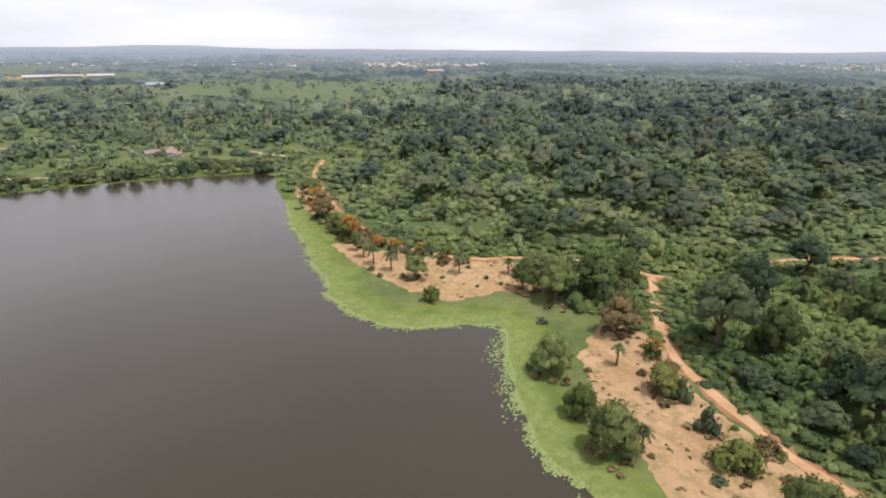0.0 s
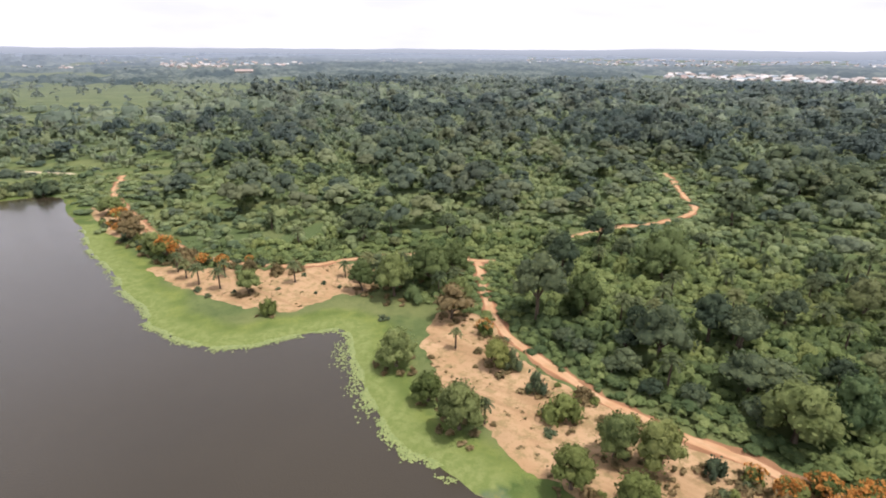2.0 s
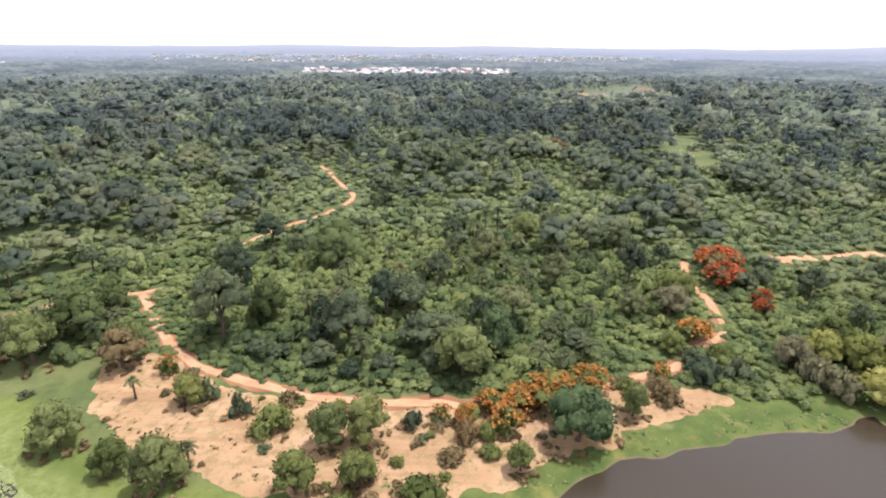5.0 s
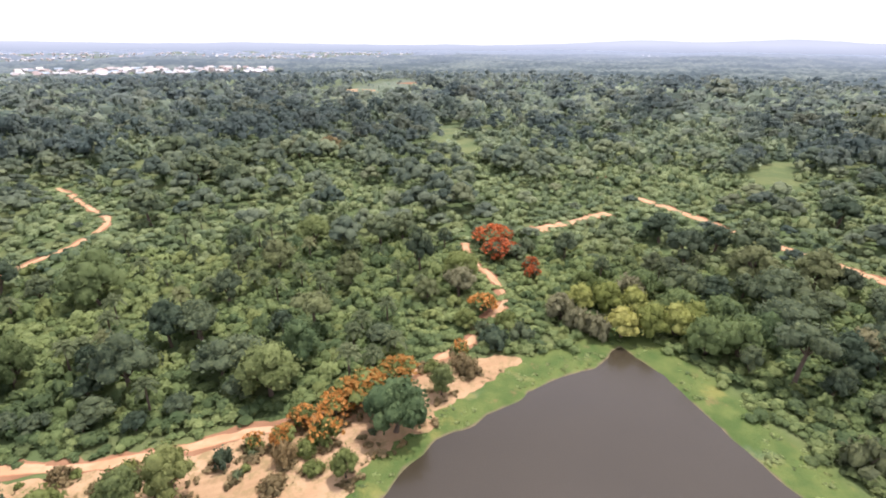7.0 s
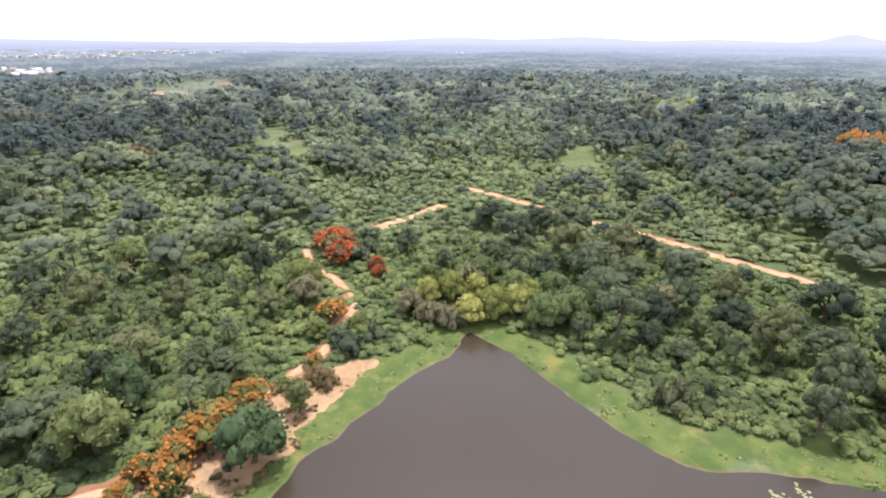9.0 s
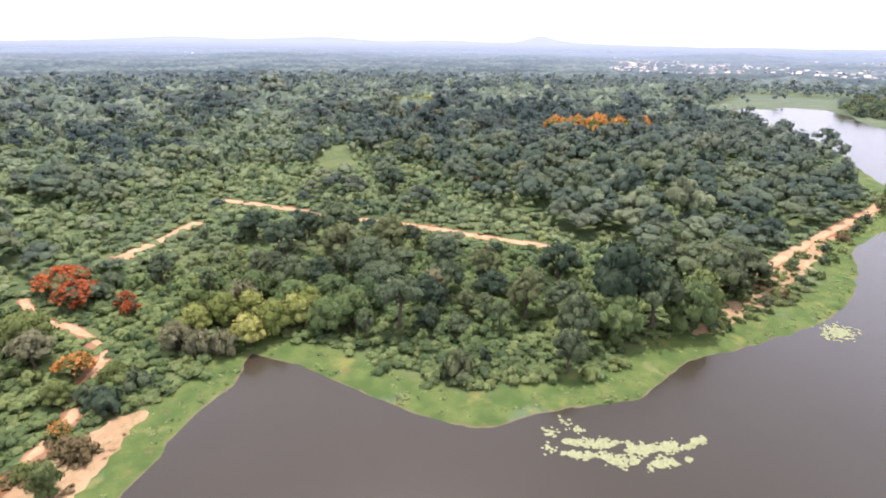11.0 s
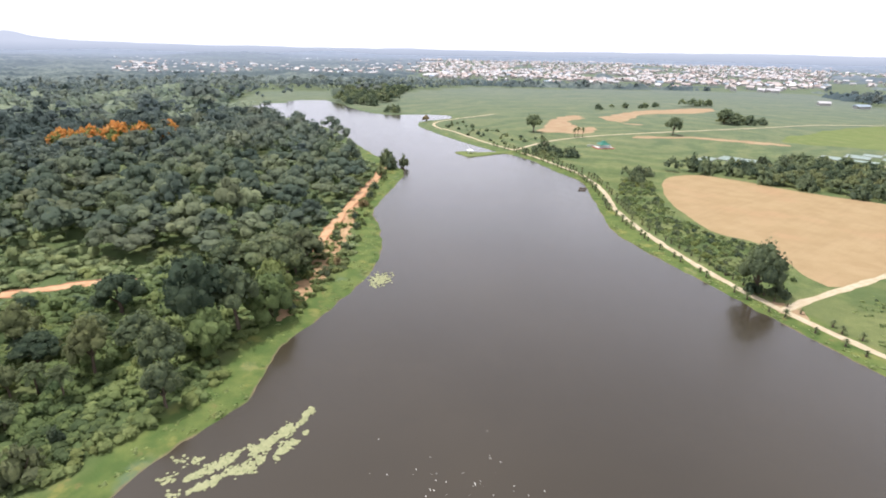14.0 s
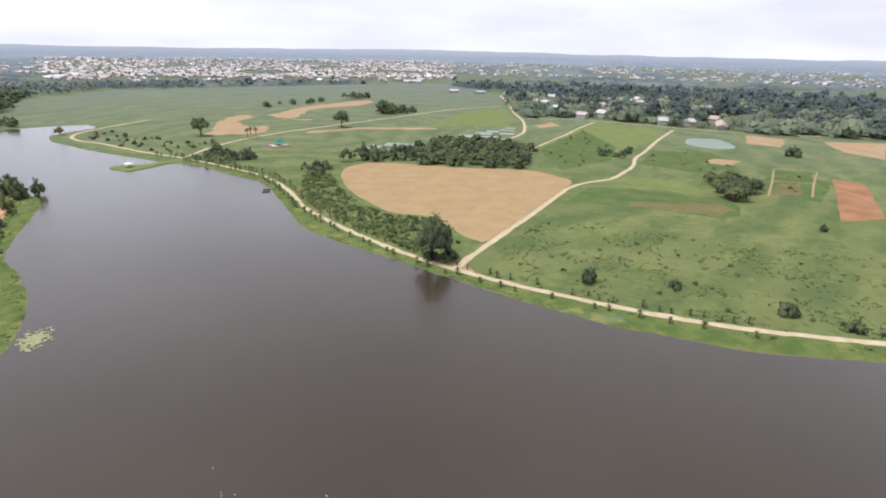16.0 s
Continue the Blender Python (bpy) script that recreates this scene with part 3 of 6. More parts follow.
# ---- ground, water, roads and fields ----
def make_ground():
    radii = [0.0]
    r = 4.0
    while r < 4850:
        radii.append(r)
        r += (2.2 if r < 60 else max(1.3, 0.0125 * r)) if r < 720 else 0.05 * r
    radii = np.array(radii[1:] + [4900.0])
    n = 440
    ang = np.arange(n) * 2 * np.pi / n
    xy = np.stack([np.outer(radii, np.cos(ang)), np.outer(radii, np.sin(ang))], -1).reshape(-1, 2)
    d = shore_distance(xy)
    z = np.clip(LEVEL + d * 0.13, -1.2, LAND)
    verts = np.concatenate([np.c_[xy, z], [[0, 0, -1.2]]])
    i, j = np.meshgrid(np.arange(len(radii) - 1), np.arange(n), indexing="ij")
    a, b = i * n + j, i * n + (j + 1) % n
    quads = np.stack([a, a + n, b + n, b], -1).reshape(-1, 4)
    k = np.arange(n)
    centre = np.stack([np.full(n // 2, len(xy)), k[::2], (k[::2] + 1) % n, (k[::2] + 2) % n], -1)
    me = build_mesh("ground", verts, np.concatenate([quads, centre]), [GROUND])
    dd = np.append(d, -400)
    # how much haze goes into the ground colour, by distance
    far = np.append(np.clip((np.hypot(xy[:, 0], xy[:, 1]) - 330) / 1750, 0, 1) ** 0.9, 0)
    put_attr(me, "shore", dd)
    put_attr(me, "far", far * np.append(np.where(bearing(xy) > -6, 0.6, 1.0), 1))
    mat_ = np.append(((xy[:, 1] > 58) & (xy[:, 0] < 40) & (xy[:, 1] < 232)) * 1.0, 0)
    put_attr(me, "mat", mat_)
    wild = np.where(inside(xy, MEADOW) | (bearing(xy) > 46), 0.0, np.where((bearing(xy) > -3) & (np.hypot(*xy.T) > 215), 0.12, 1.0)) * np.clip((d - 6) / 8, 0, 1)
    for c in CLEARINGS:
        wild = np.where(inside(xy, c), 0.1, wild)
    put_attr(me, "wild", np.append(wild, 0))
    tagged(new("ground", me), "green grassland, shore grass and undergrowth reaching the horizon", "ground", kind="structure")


def make_water():
    n, radii = 96, (0.0, 60.0, 160.0, 330.0, 560.0, 860.0)
    verts = [(40, -180, LEVEL)]
    faces = []
    for i, r in enumerate(radii[1:]):
        for k in range(n):
            a = 2 * math.pi * k / n
            verts.append((40 + r * math.cos(a), -180 + r * math.sin(a), LEVEL))
    for k in range(n):
        faces.append((0, 1 + k, 1 + (k + 1) % n))
    for i in range(len(radii) - 2):
        for k in range(n):
            a, b = 1 + i * n + k, 1 + i * n + (k + 1) % n
            faces.append((a, a + n, b + n, b))
    me = bpy.data.meshes.new("water")
    me.from_pydata(verts, [], faces)
    me.materials.append(WATER)
    tagged(new("water", me), "still brown-grey muddy lake water reflecting the pale sky", "lake", kind="structure")


def ribbon(name, line, width, material, lift, label, category, jitter=0.4):
    """A strip of road along a line, with uneven edges."""
    t = np.gradient(line, axis=0)
    nrm = np.stack([-t[:, 1], t[:, 0]], 1) / np.linalg.norm(t, axis=1)[:, None]
    cols = np.array([-1.0, -0.6, 0.0, 0.6, 1.0])
    sides = [1 + jitter * np.array([noise.fractal(Vector((x / 6, y / 6, s)), 0.6, 2, 4) for x, y in line]) for s in (1.7, 9.1)]
    verts = []
    for c in cols:
        w = width / 2 * c * (sides[0] if c < 0 else sides[1])
        q = line + nrm * w[:, None]
        verts.append(np.c_[q, np.full(len(q), LAND + lift + 0.05 * (1 - abs(c)))])
    v = np.stack(verts, 1).reshape(-1, 3)
    i, j = np.meshgrid(np.arange(len(line) - 1), np.arange(4), indexing="ij")
    a = i * 5 + j
    me = build_mesh(name, v, np.stack([a, a + 5, a + 6, a + 1], -1).reshape(-1, 4), [material])
    put_attr(me, "across", np.tile(cols, len(line)))
    return tagged(new(name, me), label, category, kind="structure")


def patch(name, outline, material, lift, label, category, step=2.0, uneven=1.2, size=8.0, straight=False):
    """A piece of ground with an outline that wanders a little."""
    from mathutils.geometry import tessellate_polygon
    if straight:
        ends = np.roll(np.array(outline, float), -1, 0)
        line = np.concatenate([a + (b - a) * np.linspace(0, 1, max(3, int(np.linalg.norm(b - a) / step)), endpoint=False)[:, None] for a, b in zip(np.array(outline, float), ends)])
    else:
        line = spline(outline, True, step)
    line = wobble(line, uneven, size, lift * 100)
    flat = [Vector((x, y, 0)) for x, y in line]
    tris = [t for t in tessellate_polygon([flat])]
    me = bpy.data.meshes.new(name)
    me.from_pydata([(x, y, LAND + lift) for x, y in line], [], tris)
    if len(me.polygons) and me.polygons[0].normal.z < 0:
        me.flip_normals()
    me.materials.append(material)
    tagged(new(name, me), label, category, kind="structure")
    return line


make_ground()
make_water()
SANDS = [patch("sand_bank", p, SAND, 0.02 + 0.004 * i, "bare sandy clearing with dry grass beside the lake", "sand", 1.0, 2.4, 6.0)
         for i, p in enumerate((SAND_WEST, SAND_MAIN, SAND_TIP, SAND_CAPE, SAND_COVE))]
PLOTS = [patch("harvested_field", TAN_PLOT, TAN_FIELD, 0.03, "bare tan harvested field with faint furrows", "field", 4.0, 1.0, 20.0),
         patch("red_earth_plot", RED_PLOT, RED_SOIL, 0.03, "freshly tilled rectangular plot of red earth", "field", 3.0, 0.8, 20.0, True)]
for i, p in enumerate(PALE_PLOTS):
    patch("pale_grass_field", p, CROP_PALE, 0.008 + 0.002 * i, "pale mown green grass field", "field", 4.0, 6.0, 22.0, True)
for i, p in enumerate(FIELD_STRIPS):
    PLOTS.append(patch("bare_strip", p, STRIP_SOIL, 0.025, "curved strip of bare reddish soil between grass", "field", 2.5, 5.0, 16.0))
for i, p in enumerate(DARK_PLOTS):
    PLOTS.append(patch("crop_plot", p, CROP, 0.02, "dark green crop plot with planted rows", "field", 2.0, 1.8, 14.0, True))
for i, p in enumerate(BROWN_PLOTS):
    PLOTS.append(patch("dry_plot", p, STRIP_SOIL if i else CROP_DRY, 0.032, "dry brown plot of stubble and soil" if i else "dry olive-brown crop rows in a green plot", "field", 2.0, 2.4, 10.0, True))
for i, p in enumerate(FAR_FIELDS):
    PLOTS.append(patch("far_clearing", p, RED_SOIL if i == 1 else SAND, 0.05, "bare cleared ground beyond the forest", "field", 10.0, 8.0, 60.0))

for line, w in zip(TRACKS, (2.4, 2.6, 4.8, 2.5, 6.0, 4.4)):
    ribbon("red_verge", wobble(line, 1.0, 14, 4.0, False), w + 0.9, RED_SOIL, 0.055, "eroded red earth edge of a forest track", "verge", 0.8)
    ribbon("dirt_track", line, w, ROAD, 0.075, "sandy orange laterite track winding through trees", "track")
for line, w in zip(ROADS, (2.9, 2.9, 3.0, 3.2, 2.4, 2.6, 4.5, 4.5, 3.0)):
    ribbon("dirt_road", line, w, PALE_ROAD, 0.07, "pale sandy farm road between grass verges", "road")


for i, p in enumerate(GARDEN_PATHS):
    ribbon("garden_path", spline(p, step=2.0), 1.2, STRIP_SOIL, 0.045 + 0.004 * i, "narrow bare path between vegetable plots", "path")
for i, p in enumerate(([(-286, -206), (-314, -226), (-326, -220), (-300, -199)], [(-320, -231), (-350, -252), (-366, -240), (-338, -222)])):
    PLOTS.append(patch("vegetable_plot", p, CROP if i else CROP_DRY, 0.036, "vegetable plot with dark green and brown rows", "field", 2.0, 0.8, 8.0, True))
for p in ([(292, -26), (296, -30), (306, -33), (310, -29), (302, -26)], [(520, -142), (545, -146), (570, -150), (572, -154), (545, -151), (522, -147)]):
    patch("bare_earth", p, RED_SOIL, 0.05, "worn red earth showing through forest regrowth", "soil", 1.0, 0.8, 4.0)
patch("junction_soil", [(-70.5, -162.5), (-67, -169), (-70, -170.5), (-75, -170), (-77.5, -169.5), (-76.5, -164), (-76, -158.5), (-73, -160)], STRIP_SOIL, 0.05, "worn orange soil where two farm roads meet", "soil", 1.0, 0.8, 4.0)


# ---- backdrop of low hazy hills ----
def make_backdrop():
    n = 720
    az = np.arange(n) * 360 / n - 242
    hills = ((25, 6, 22), (-40, 4, 14), (-58, 7, 10), (-96, 6, 40), (-109, 6, 46), (-121, 5, 30), (-131, 1.6, 48), (-133, 7, 26), (-200, 12, 14))
    verts, quads = [], []
    for a in az:
        k = noise.fractal(Vector((math.cos(radians(a)) * 9, math.sin(radians(a)) * 9, 2.0)), 0.7, 2.0, 5)
        top = 50 + 7 * k + sum(h * math.exp(-((a - c) / w) ** 2) for c, w, h in hills)
        x, y = -math.sin(radians(a)), math.cos(radians(a))
        verts += [(x * 4300, y * 4300, -3), (x * 4500, y * 4500, top * 0.62), (x * 4760, y * 4760, top)]
    for i in range(n):
        a, b = 3 * i, 3 * ((i + 1) % n)
        quads += [(a, a + 1, b + 1, b), (a + 1, a + 2, b + 2, b + 1)]
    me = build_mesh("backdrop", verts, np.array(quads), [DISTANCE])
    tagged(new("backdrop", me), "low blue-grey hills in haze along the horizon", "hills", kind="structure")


make_backdrop()


# ---- vegetation shapes, one metre in radius and height ----
def ball(n, open_below=False):
    """A sphere of quads made from a cube, n quads along an edge."""
    index, verts, quads = {}, [], []
    for axis in range(3):
        for side in (-1, 1):
            if open_below and axis == 2 and side == -1:
                continue
            grid = {}
            for i in range(n + 1):
                for j in range(n + 1):
                    p = [0, 0, 0]
                    p[axis], p[(axis + 1) % 3], p[(axis + 2) % 3] = side, 2 * i / n - 1, 2 * j / n - 1
                    key = tuple(round(c, 4) for c in p)
                    if key not in index:
                        index[key] = len(verts)
                        verts.append(Vector(p).normalized())
                    grid[i, j] = index[key]
            for i in range(n):
                for j in range(n):
                    q = [grid[i, j], grid[i + 1, j], grid[i + 1, j + 1], grid[i, j + 1]]
                    quads.append(q if side > 0 else q[::-1])
    return np.array(verts), np.array(quads)


def cards(r, at, normal, size):
    """Square leaf clumps at places, facing along normals, turned at random."""
    n = len(at)
    normal = normal / np.linalg.norm(normal, axis=1)[:, None]
    side = np.cross(normal, r.normal(size=(n, 3)))
    side /= np.maximum(np.linalg.norm(side, axis=1), 1e-6)[:, None]
    up = np.cross(normal, side)
    a, b = side * size[:, None], up * (size * r.uniform(0.55, 0.9, n))[:, None]
    bend = normal * (size * 0.3)[:, None]
    v = np.stack([at - a - b * 0.4, at - b - bend * 0.6, at + a - b * 0.2, at + b + bend], 1).reshape(-1, 3)
    return v, np.arange(4 * n).reshape(n, 4)


def unit(v):
    return v / np.maximum(np.linalg.norm(v, axis=1), 1e-6)[:, None]


def crown(seed, lumps, n, leaves, leaf, shape="round", open_below=False, core=0.9, ruffle=0.4):
    """A crown of leafy lumps, of radius 1 and from height 0 to 1: vertices, quads, tones and shading normals tilted up
    to brighten its sides.
    """
    r = np.random.default_rng(seed)
    bv, bq = ball(n, open_below)
    verts, quads, tone, normals, total = [], [], [], [], 0
    centres = []
    for i in range(lumps):
        a = i * 2.399963 + r.uniform(0, 0.7)
        u = 0 if i == 0 else math.sqrt((i + 0.3) / lumps)
        if shape == "flat":
            c = (u * 0.66 * math.cos(a), u * 0.66 * math.sin(a), 0.66 - 0.16 * u + r.uniform(-0.1, 0.1))
            s = np.array([r.uniform(0.28, 0.46)] * 2 + [r.uniform(0.18, 0.28)])
        elif shape == "shrub":
            c = (u * 0.66 * math.cos(a), u * 0.66 * math.sin(a), 0.5 - 0.34 * u + r.uniform(-0.1, 0.14))
            s = np.array([r.uniform(0.26, 0.46)] * 2 + [r.uniform(0.28, 0.42)])
        elif shape == "plume":
            c = (u * 0.7 * math.cos(a), u * 0.7 * math.sin(a), 0.62 - 0.35 * u * u + r.uniform(-0.14, 0.14))
            s = np.array([r.uniform(0.2, 0.32)] * 2 + [r.uniform(0.24, 0.36)])
        else:
            v = r.uniform(0.15, 1)
            c = (u * 0.66 * math.cos(a), u * 0.66 * math.sin(a), 0.32 + 0.46 * (1 - u * u) + r.uniform(-0.18, 0.13) * v)
            s = np.array([r.uniform(0.28, 0.46)] * 2 + [r.uniform(0.15, 0.24)])
        if lumps == 1:
            c, s = (0, 0, 0.45), np.array([0.95, 0.95, 0.55])
        k = 1 + 0.14 * np.sin(bv @ r.uniform(2, 5, 3) + r.uniform(0, 6)) + r.uniform(-0.08, 0.08, len(bv))
        v = bv * (k * core)[:, None] * s + c
        verts.append(v)
        # leaned upward off the true surface, so the sides catch the sun
        normals.append(unit(bv * 0.6 + r.normal(size=bv.shape) * 0.2 + [0, 0, 0.6]))
        quads.append(bq + total)
        t = r.uniform(-0.12, 0.12)
        tone.append(np.full(len(v), t))
        total += len(v)
        centres.append((np.array(c), s, t))
    if leaves:
        pick = r.integers(0, lumps, leaves)
        way = r.normal(size=(leaves, 3))
        way[:, 2] = np.abs(way[:, 2]) * 1.1 - 0.4
        way = unit(way)
        at = np.array([centres[p][0] for p in pick]) + way * np.array([centres[p][1] for p in pick]) * r.uniform(1 - 0.35 * ruffle, 1 + 0.4 * ruffle, (leaves, 1))
        v, q = cards(r, at, way * 0.9 + r.normal(size=(leaves, 3)) * ruffle + [0, 0, 0.55], leaf * r.uniform(0.55, 1.3, leaves))
        if shape in ("round", "flat"):  # crowns stand taller than wide: keep their leaves from hanging
            v[:, 2] = np.repeat(at[:, 2], 4) + 0.6 * (v[:, 2] - np.repeat(at[:, 2], 4))
        verts.append(v)
        quads.append(q + total)
        tone.append(np.repeat(np.array([centres[p][2] for p in pick]) + r.uniform(-0.14, 0.2, leaves), 4))
        normals.append(np.repeat(unit(way * 0.5 + unit(at - [0, 0, 0.2]) * 0.25 + r.normal(size=(leaves, 3)) * 0.34 + [0, 0, 0.6]), 4, 0))
    v = np.concatenate(verts)
    v[:, 2] = np.maximum(v[:, 2], 0.0)
    return v, np.concatenate(quads), np.concatenate(tone), np.concatenate(normals)


def tube(points, radii, sides=6):
    verts, quads = [], []
    for (x, y, z), r in zip(points, radii):
        for k in range(sides):
            a = 2 * math.pi * k / sides
            verts.append((x + r * math.cos(a), y + r * math.sin(a), z))
    for i in range(len(points) - 1):
        for k in range(sides):
            a, b = i * sides + k, i * sides + (k + 1) % sides
            quads.append((a, b, b + sides, a + sides))
    return np.array(verts), np.array(quads)


def joined(pieces):
    v, q, n = [], [], 0
    for pv, pq in pieces:
        v.append(pv)
        q.append(pq + n)
        n += len(pv)
    return np.concatenate(v), np.concatenate(q)


def trunk_shape(seed, split=0.34):
    """A tapered trunk with limbs that fork into the crown."""
    r = np.random.default_rng(seed)
    lean = r.uniform(-0.12, 0.12, 2)
    base = [(0, 0, -0.02), (0, 0, 0.02), (lean[0] * 0.4, lean[1] * 0.4, split * 0.6), (lean[0], lean[1], split), (lean[0] * 1.3, lean[1] * 1.3, 0.72)]
    pieces = [tube(base, (0.11, 0.075, 0.06, 0.055, 0.02), 7)]
    for i in range(4):
        a = i * 1.57 + r.uniform(0, 0.9)
        d = r.uniform(0.45, 0.62)
        top = (lean[0] + d * math.cos(a), lean[1] + d * math.sin(a), split + r.uniform(0.2, 0.36))
        mid = (lean[0] + d * 0.45 * math.cos(a), lean[1] + d * 0.45 * math.sin(a), split + 0.1)
        pieces.append(tube([(lean[0], lean[1], split - 0.04), mid, top], (0.045, 0.032, 0.012), 5))
    return joined(pieces)


def stems_shape(seed):
    r = np.random.default_rng(seed)
    pieces = []
    for i in range(5):
        a = i * 1.26 + r.uniform(0, 0.7)
        d = r.uniform(0.2, 0.5)
        pieces.append(tube([(0.04 * math.cos(a), 0.04 * math.sin(a), -0.02), (d * 0.5 * math.cos(a), d * 0.5 * math.sin(a), 0.3), (d * math.cos(a), d * math.sin(a), 0.62)], (0.035, 0.025, 0.012), 5))
    return joined(pieces)


def fronds_shape(seed, fronds, pairs, length, width, droop=1.0):
    """Arching palm fronds, each a rib with pairs of narrow leaflets, round the origin."""
    r = np.random.default_rng(seed)
    verts, quads = [], []
    for i in range(fronds):
        a = i * 2.399963 + r.uniform(-0.2, 0.2)
        rise = math.radians(78 - 88 * (i + 0.5) / fronds + r.uniform(-8, 8))
        out = np.array([math.cos(a), math.sin(a), 0])
        across = np.array([-math.sin(a), math.cos(a), 0])
        long = length * r.uniform(0.82, 1.1)

        def rib(s):
            return out * long * s * math.cos(rise) * (1 - 0.12 * s) + np.array([0, 0, 1]) * (long * s * math.sin(rise) - droop * long * 0.42 * s * s)

        for j in range(pairs):
            s0, s1 = (j + 0.15) / pairs, (j + 0.95) / pairs
            p, q = rib(s0), rib(s1)
            w = width * (0.35 + 1.3 * math.sin(math.pi * min(1, s0 * 0.85 + 0.18))) * r.uniform(0.8, 1.15)
            for side in (-1, 1):
                tip = rib(min(1.0, s1 + 0.12)) + across * side * w - np.array([0, 0, 0.35 * w])
                k = len(verts)
                verts += [p, q, tip, (p + tip) / 2 + across * side * 0.06]
                quads.append((k, k + 1, k + 2, k + 3))
    return np.array(verts), np.array(quads)


def scatter(outline, spacing, seed):
    """Uneven places inside an outline."""
    r = np.random.default_rng(seed)
    o = np.array(outline, float)
    lo, hi = o.min(0), o.max(0)
    gx, gy = np.meshgrid(np.arange(lo[0], hi[0], spacing), np.arange(lo[1], hi[1], spacing))
    p = np.stack([gx.ravel(), gy.ravel()], 1) + r.uniform(-0.48, 0.48, (gx.size, 2)) * spacing
    return p[inside(p, o)]


# ---- single trees, shrubs and palms ----
KINDS = {  # shape, lumps, leaf clumps, clump size, foliage, bottom of the crown
    "broad": ("round", 16, 560, 0.066, LEAF, 0.2), "tall": ("round", 14, 500, 0.07, LEAF, 0.28), "mango": ("round", 18, 950, 0.058, LEAF_BLUE, 0.05), "giant": ("round", 20, 1000, 0.06, LEAF, 0.12),
    "light": ("round", 16, 760, 0.06, LEAF_LIGHT, 0.10), "flame": ("flat", 8, 260, 0.105, LEAF, 0.30), "dry": ("round", 9, 300, 0.10, LEAF_DRY, 0.12), "airy": ("round", 20, 1000, 0.055, LEAF_OLIVE, 0.16),
    "bush": ("shrub", 6, 110, 0.13, LEAF, 0.0), "lightbush": ("shrub", 8, 420, 0.085, LEAF_LIGHT, 0.0), "drybush": ("shrub", 8, 260, 0.11, LEAF_DRY, 0.0),
    "bamboo": ("round", 24, 620, 0.07, LEAF_YELLOW, 0.0), "plume": ("round", 26, 700, 0.066, LEAF_VINE, 0.0), "flower": ("shrub", 8, 240, 0.11, LEAF_LIGHT, 0.0),
    "umbrella": ("flat", 11, 420, 0.075, LEAF, 0.42), "pale": ("round", 12, 420, 0.075, LEAF_MAUVE, 0.2),
    "orange": ("flat", 9, 260, 0.10, LEAF_LIGHT, 0.16), "withered": ("plume", 16, 360, 0.12, LEAF_MAUVE, 0.0)}
LABELS = {
    "broad": ("tree", "broad-leaved tree with a rounded dark green crown"), "tall": ("tree", "tall forest tree with a spreading dark green crown"),
    "giant": ("tree", "giant dense dark tree at the road junction"), "mango": ("tree", "dense dome-shaped mango tree, deep green, on sand"), "light": ("tree", "young tree with airy yellow-green leaves on sand"),
    "airy": ("tree", "airy grey-green tree with an open crown on sand"), "flame": ("flame_tree", "spreading tree covered in orange-red blossom"), "dry": ("tree", "half-bare tree with brown-green leaves"),
    "umbrella": ("tree", "flat-topped tree with layered dark green branches"), "pale": ("tree", "tree with a pale greyish-brown blooming crown"),
    "bush": ("bush", "low rounded dark green bush on dry ground"), "lightbush": ("bush", "low yellow-green bush on dry ground"), "drybush": ("bush", "brownish half-dry bush on bare sand"),
    "bamboo": ("bamboo_clump", "arching clump of yellow-green bamboo by the water"), "plume": ("bamboo_clump", "arching clump of dark green bamboo in the forest"),
    "orange": ("flame_tree", "low spreading tree with loose orange blossom"), "withered": ("withered_clump", "withered grey-brown drooping fronds by the stream"),
    "flower": ("bush", "yellow-green bush with orange blossom on sand")}
MASTERS = {}


def master(kind, variant):
    """The parts of one kind of plant, made once: their names, meshes and places."""
    if (kind, variant) in MASTERS:
        return MASTERS[kind, variant]
    shape, lumps, leaves, leaf, foliage, low = KINDS[kind]
    seed = sum(map(ord, kind)) * 10 + variant
    v, q, t, nrm = crown(seed, lumps, 2, leaves, leaf, shape, False, 0.78, 0.7)
    v[:, 2] = low + v[:, 2] * (1 - low)
    made = [("crown", build_mesh("crown", v, q, [foliage], t + 0.3, normals=nrm))]
    v, q = stems_shape(seed) if low == 0 else trunk_shape(seed, max(0.2, low + 0.08))
    made.insert(0, ("stems" if low == 0 else "trunk", build_mesh("trunk", v, q, [BARK])))
    if kind in ("flame", "flower", "orange"):
        r = np.random.default_rng(seed)
        n = {"flame": 460, "orange": 340, "flower": 110}[kind]
        hub = r.integers(0, 16, n)
        ha, hu = r.uniform(0, 6.28, 16), np.sqrt(r.uniform(0.02, 0.8, 16))
        px_ = hu[hub] * np.cos(ha[hub]) + r.normal(size=n) * 0.16
        py_ = hu[hub] * np.sin(ha[hub]) + r.normal(size=n) * 0.16
        a, u = np.arctan2(py_, px_), np.minimum(np.hypot(px_, py_), 1.0)
        at = np.stack([u * np.cos(a), u * np.sin(a), 0.96 - 0.4 * u * u + r.uniform(-0.16, 0.05, n)], 1)
        v, q = cards(r, at, r.normal(size=(n, 3)) * 0.5 + [0, 0, 1], r.uniform(0.05, 0.14, n))
        made.append(("blossom", build_mesh("blossom", v, q, [LEAF_FLAME if kind == "flame" else LEAF_ORANGE], np.repeat(r.uniform(0, 0.8, n), 4))))
    MASTERS[kind, variant] = made
    return made


